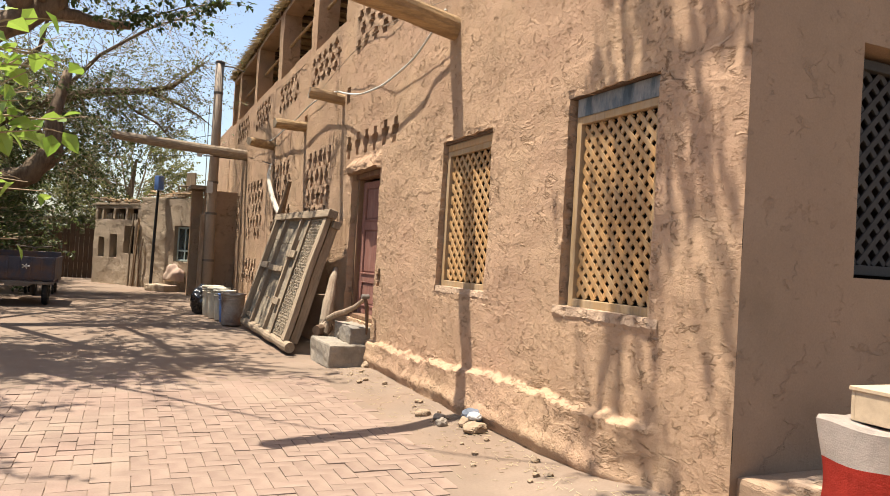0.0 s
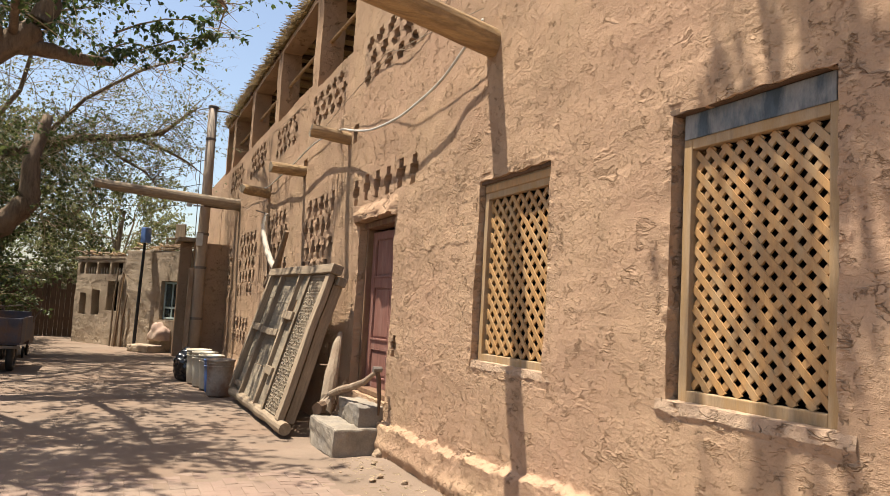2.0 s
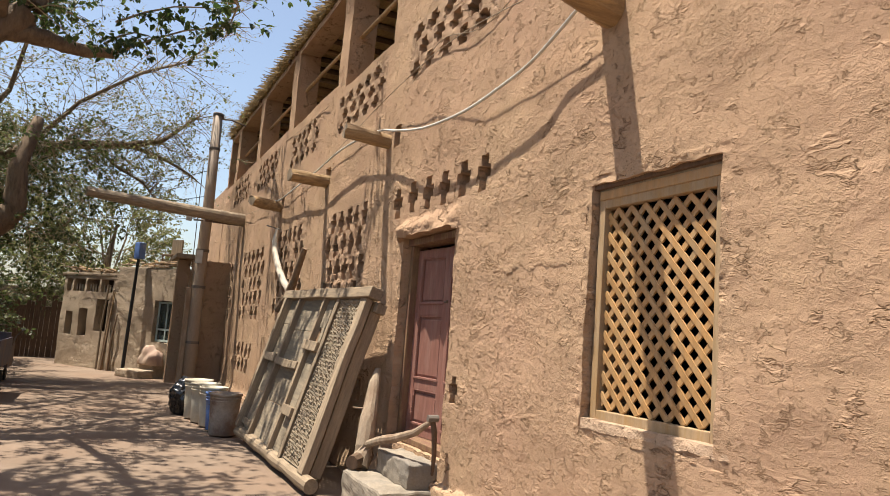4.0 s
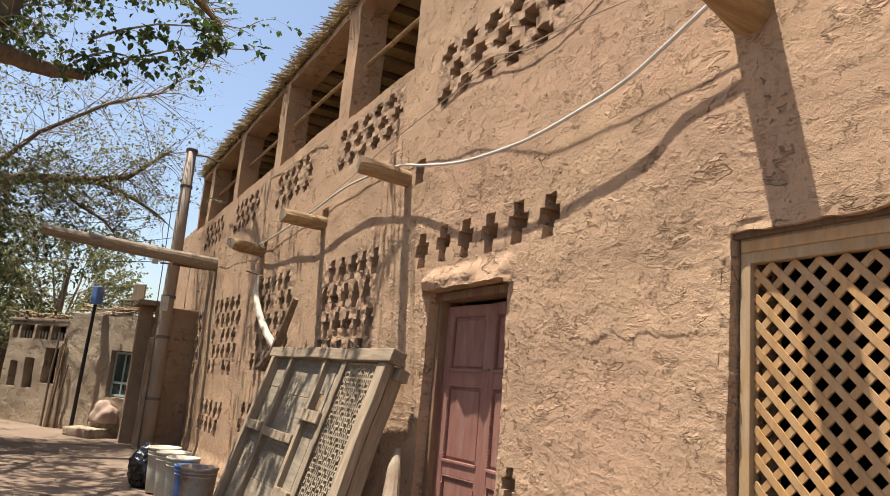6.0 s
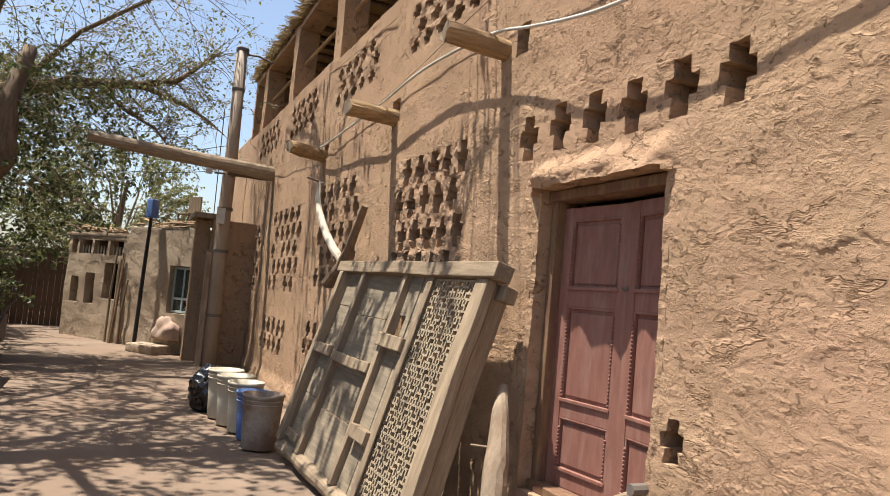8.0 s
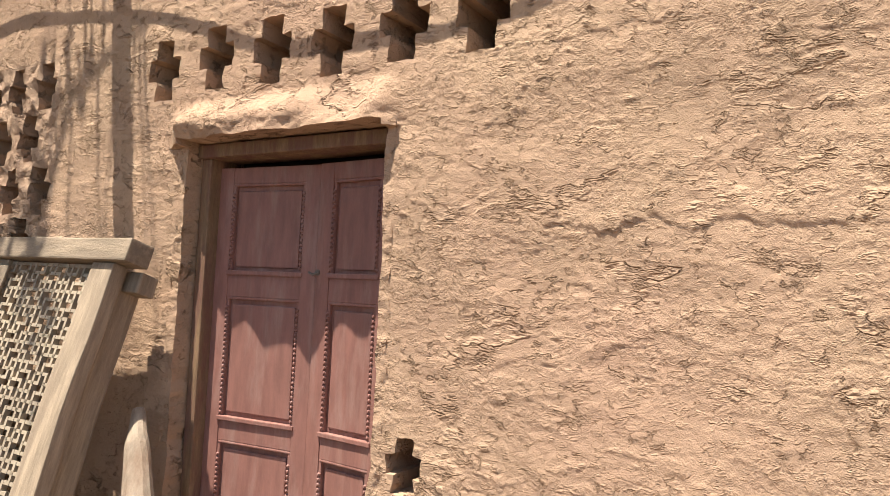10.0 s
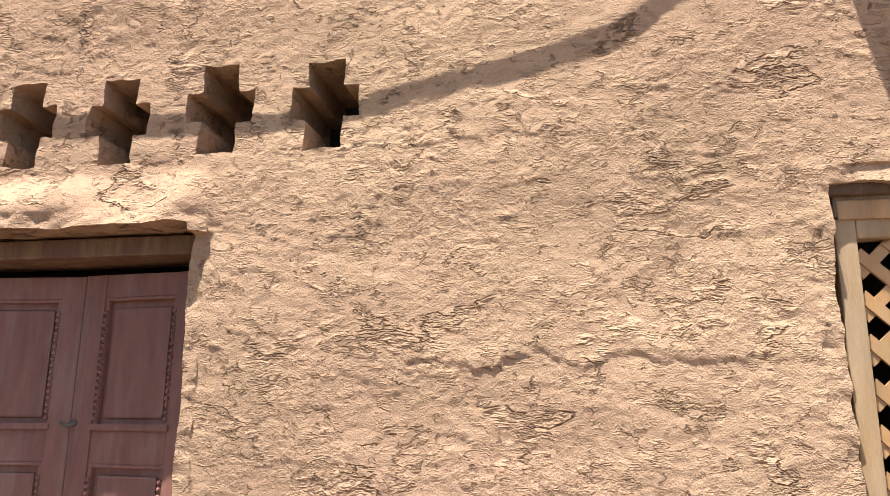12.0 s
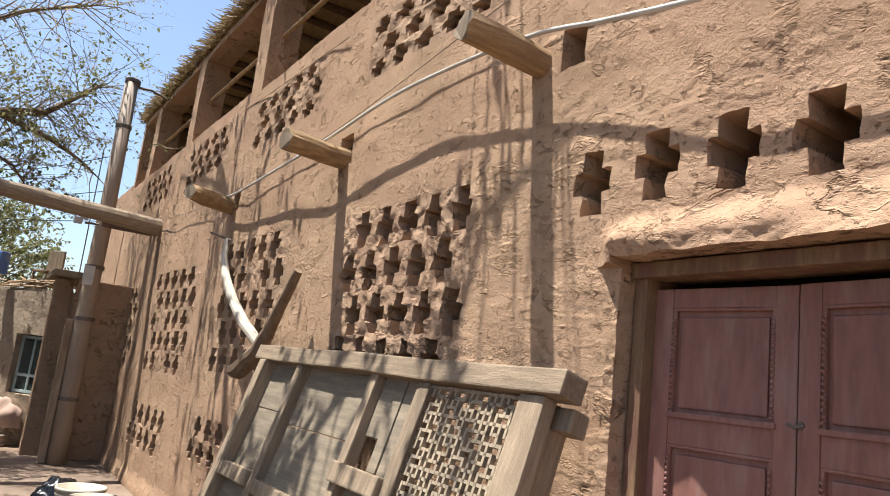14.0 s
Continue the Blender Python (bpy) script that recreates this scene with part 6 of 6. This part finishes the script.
# ---- herringbone paving: bricks laid in sand, the nearest as pieces of their own ----
def paving():
    w = 0.105
    rnd = random.Random(77)
    root = thing("paving", "pinkish brick paving in herringbone, dusty and worn", "paving", kind="structure")

    def brick(seed):
        bm = bmesh.new()
        box(bm, (-w + 0.0022, -w / 2 + 0.0022, -0.05), (w - 0.0022, w / 2 - 0.0022, 0.0), 0.004)
        for v in bm.verts:
            v.co += noise.noise_vector(v.co * 11 + Vector((seed * 2.3, 0, 0))) * 0.0025
        for f in [f for f in bm.faces if f.normal.z < -0.5]:
            bm.faces.remove(f)
        me = bpy.data.meshes.new("brick")
        bm.to_mesh(me)
        bm.free()
        me.materials.append(PAVER)
        return me

    kinds = [brick(k) for k in range(5)]
    verts, faces = [], []
    count = 0
    for i in range(-140, 200):
        for j in range(-70, 70):
            ox, oy = (i + 2 * j) * w - 4.0, (i - 2 * j) * w + 4.0
            for cx, cy, turn in ((ox + w, oy + w / 2, 0), (ox + w / 2, oy + 2 * w, 90)):
                edge = -0.72 - 0.16 * noise.noise(Vector((cy * 1.1, 0, 0))) - 0.5 * smoothstep(6.2, 4.6, cy)
                if not (-5.6 < cx < edge and 0.5 < cy < 11.0):
                    continue
                z = ground_height(cx, cy) + 0.008 + rnd.gauss(0, 0.0015) - 0.012 * smoothstep(7.5, 10.5, cy) + 0.014 * min(0, noise.noise(Vector((cx * 0.8, cy * 0.8, 8))) + 0.12)
                M = Matrix.Translation((cx, cy, z)) @ Matrix.Rotation(radians(turn + rnd.gauss(0, 0.7)), 4, "Z") @ Matrix.Rotation(rnd.gauss(0, 0.008), 4, "X")
                me = rnd.choice(kinds)
                if count < 300 and -2.6 < cx and 4.9 < cy < 8.0:
                    o = new("brick", me)
                    o.parent = root
                    o.matrix_world = M
                    count += 1
                else:
                    b = len(verts)
                    verts += [tuple(M @ v.co) for v in me.vertices]
                    faces += [tuple(b + k for k in p.vertices) for p in me.polygons]
    ob = new("paving_bricks", mesh_from("paving_bricks", verts, faces, PAVERS))
    ob.parent = root
    tagged(ob, "worn pinkish paving bricks", kind="stuff")


PAVERS = PAVER.copy()
PAVERS.name = "pink_paving_bricks"
for nd in PAVERS.node_tree.nodes:
    if nd.type == "OBJECT_INFO":
        tgt = nd.outputs["Random"].links[0].to_socket
        g = PAVERS.node_tree.nodes.new("ShaderNodeNewGeometry")
        PAVERS.node_tree.links.new(g.outputs["Random Per Island"], tgt)
        break
paving()
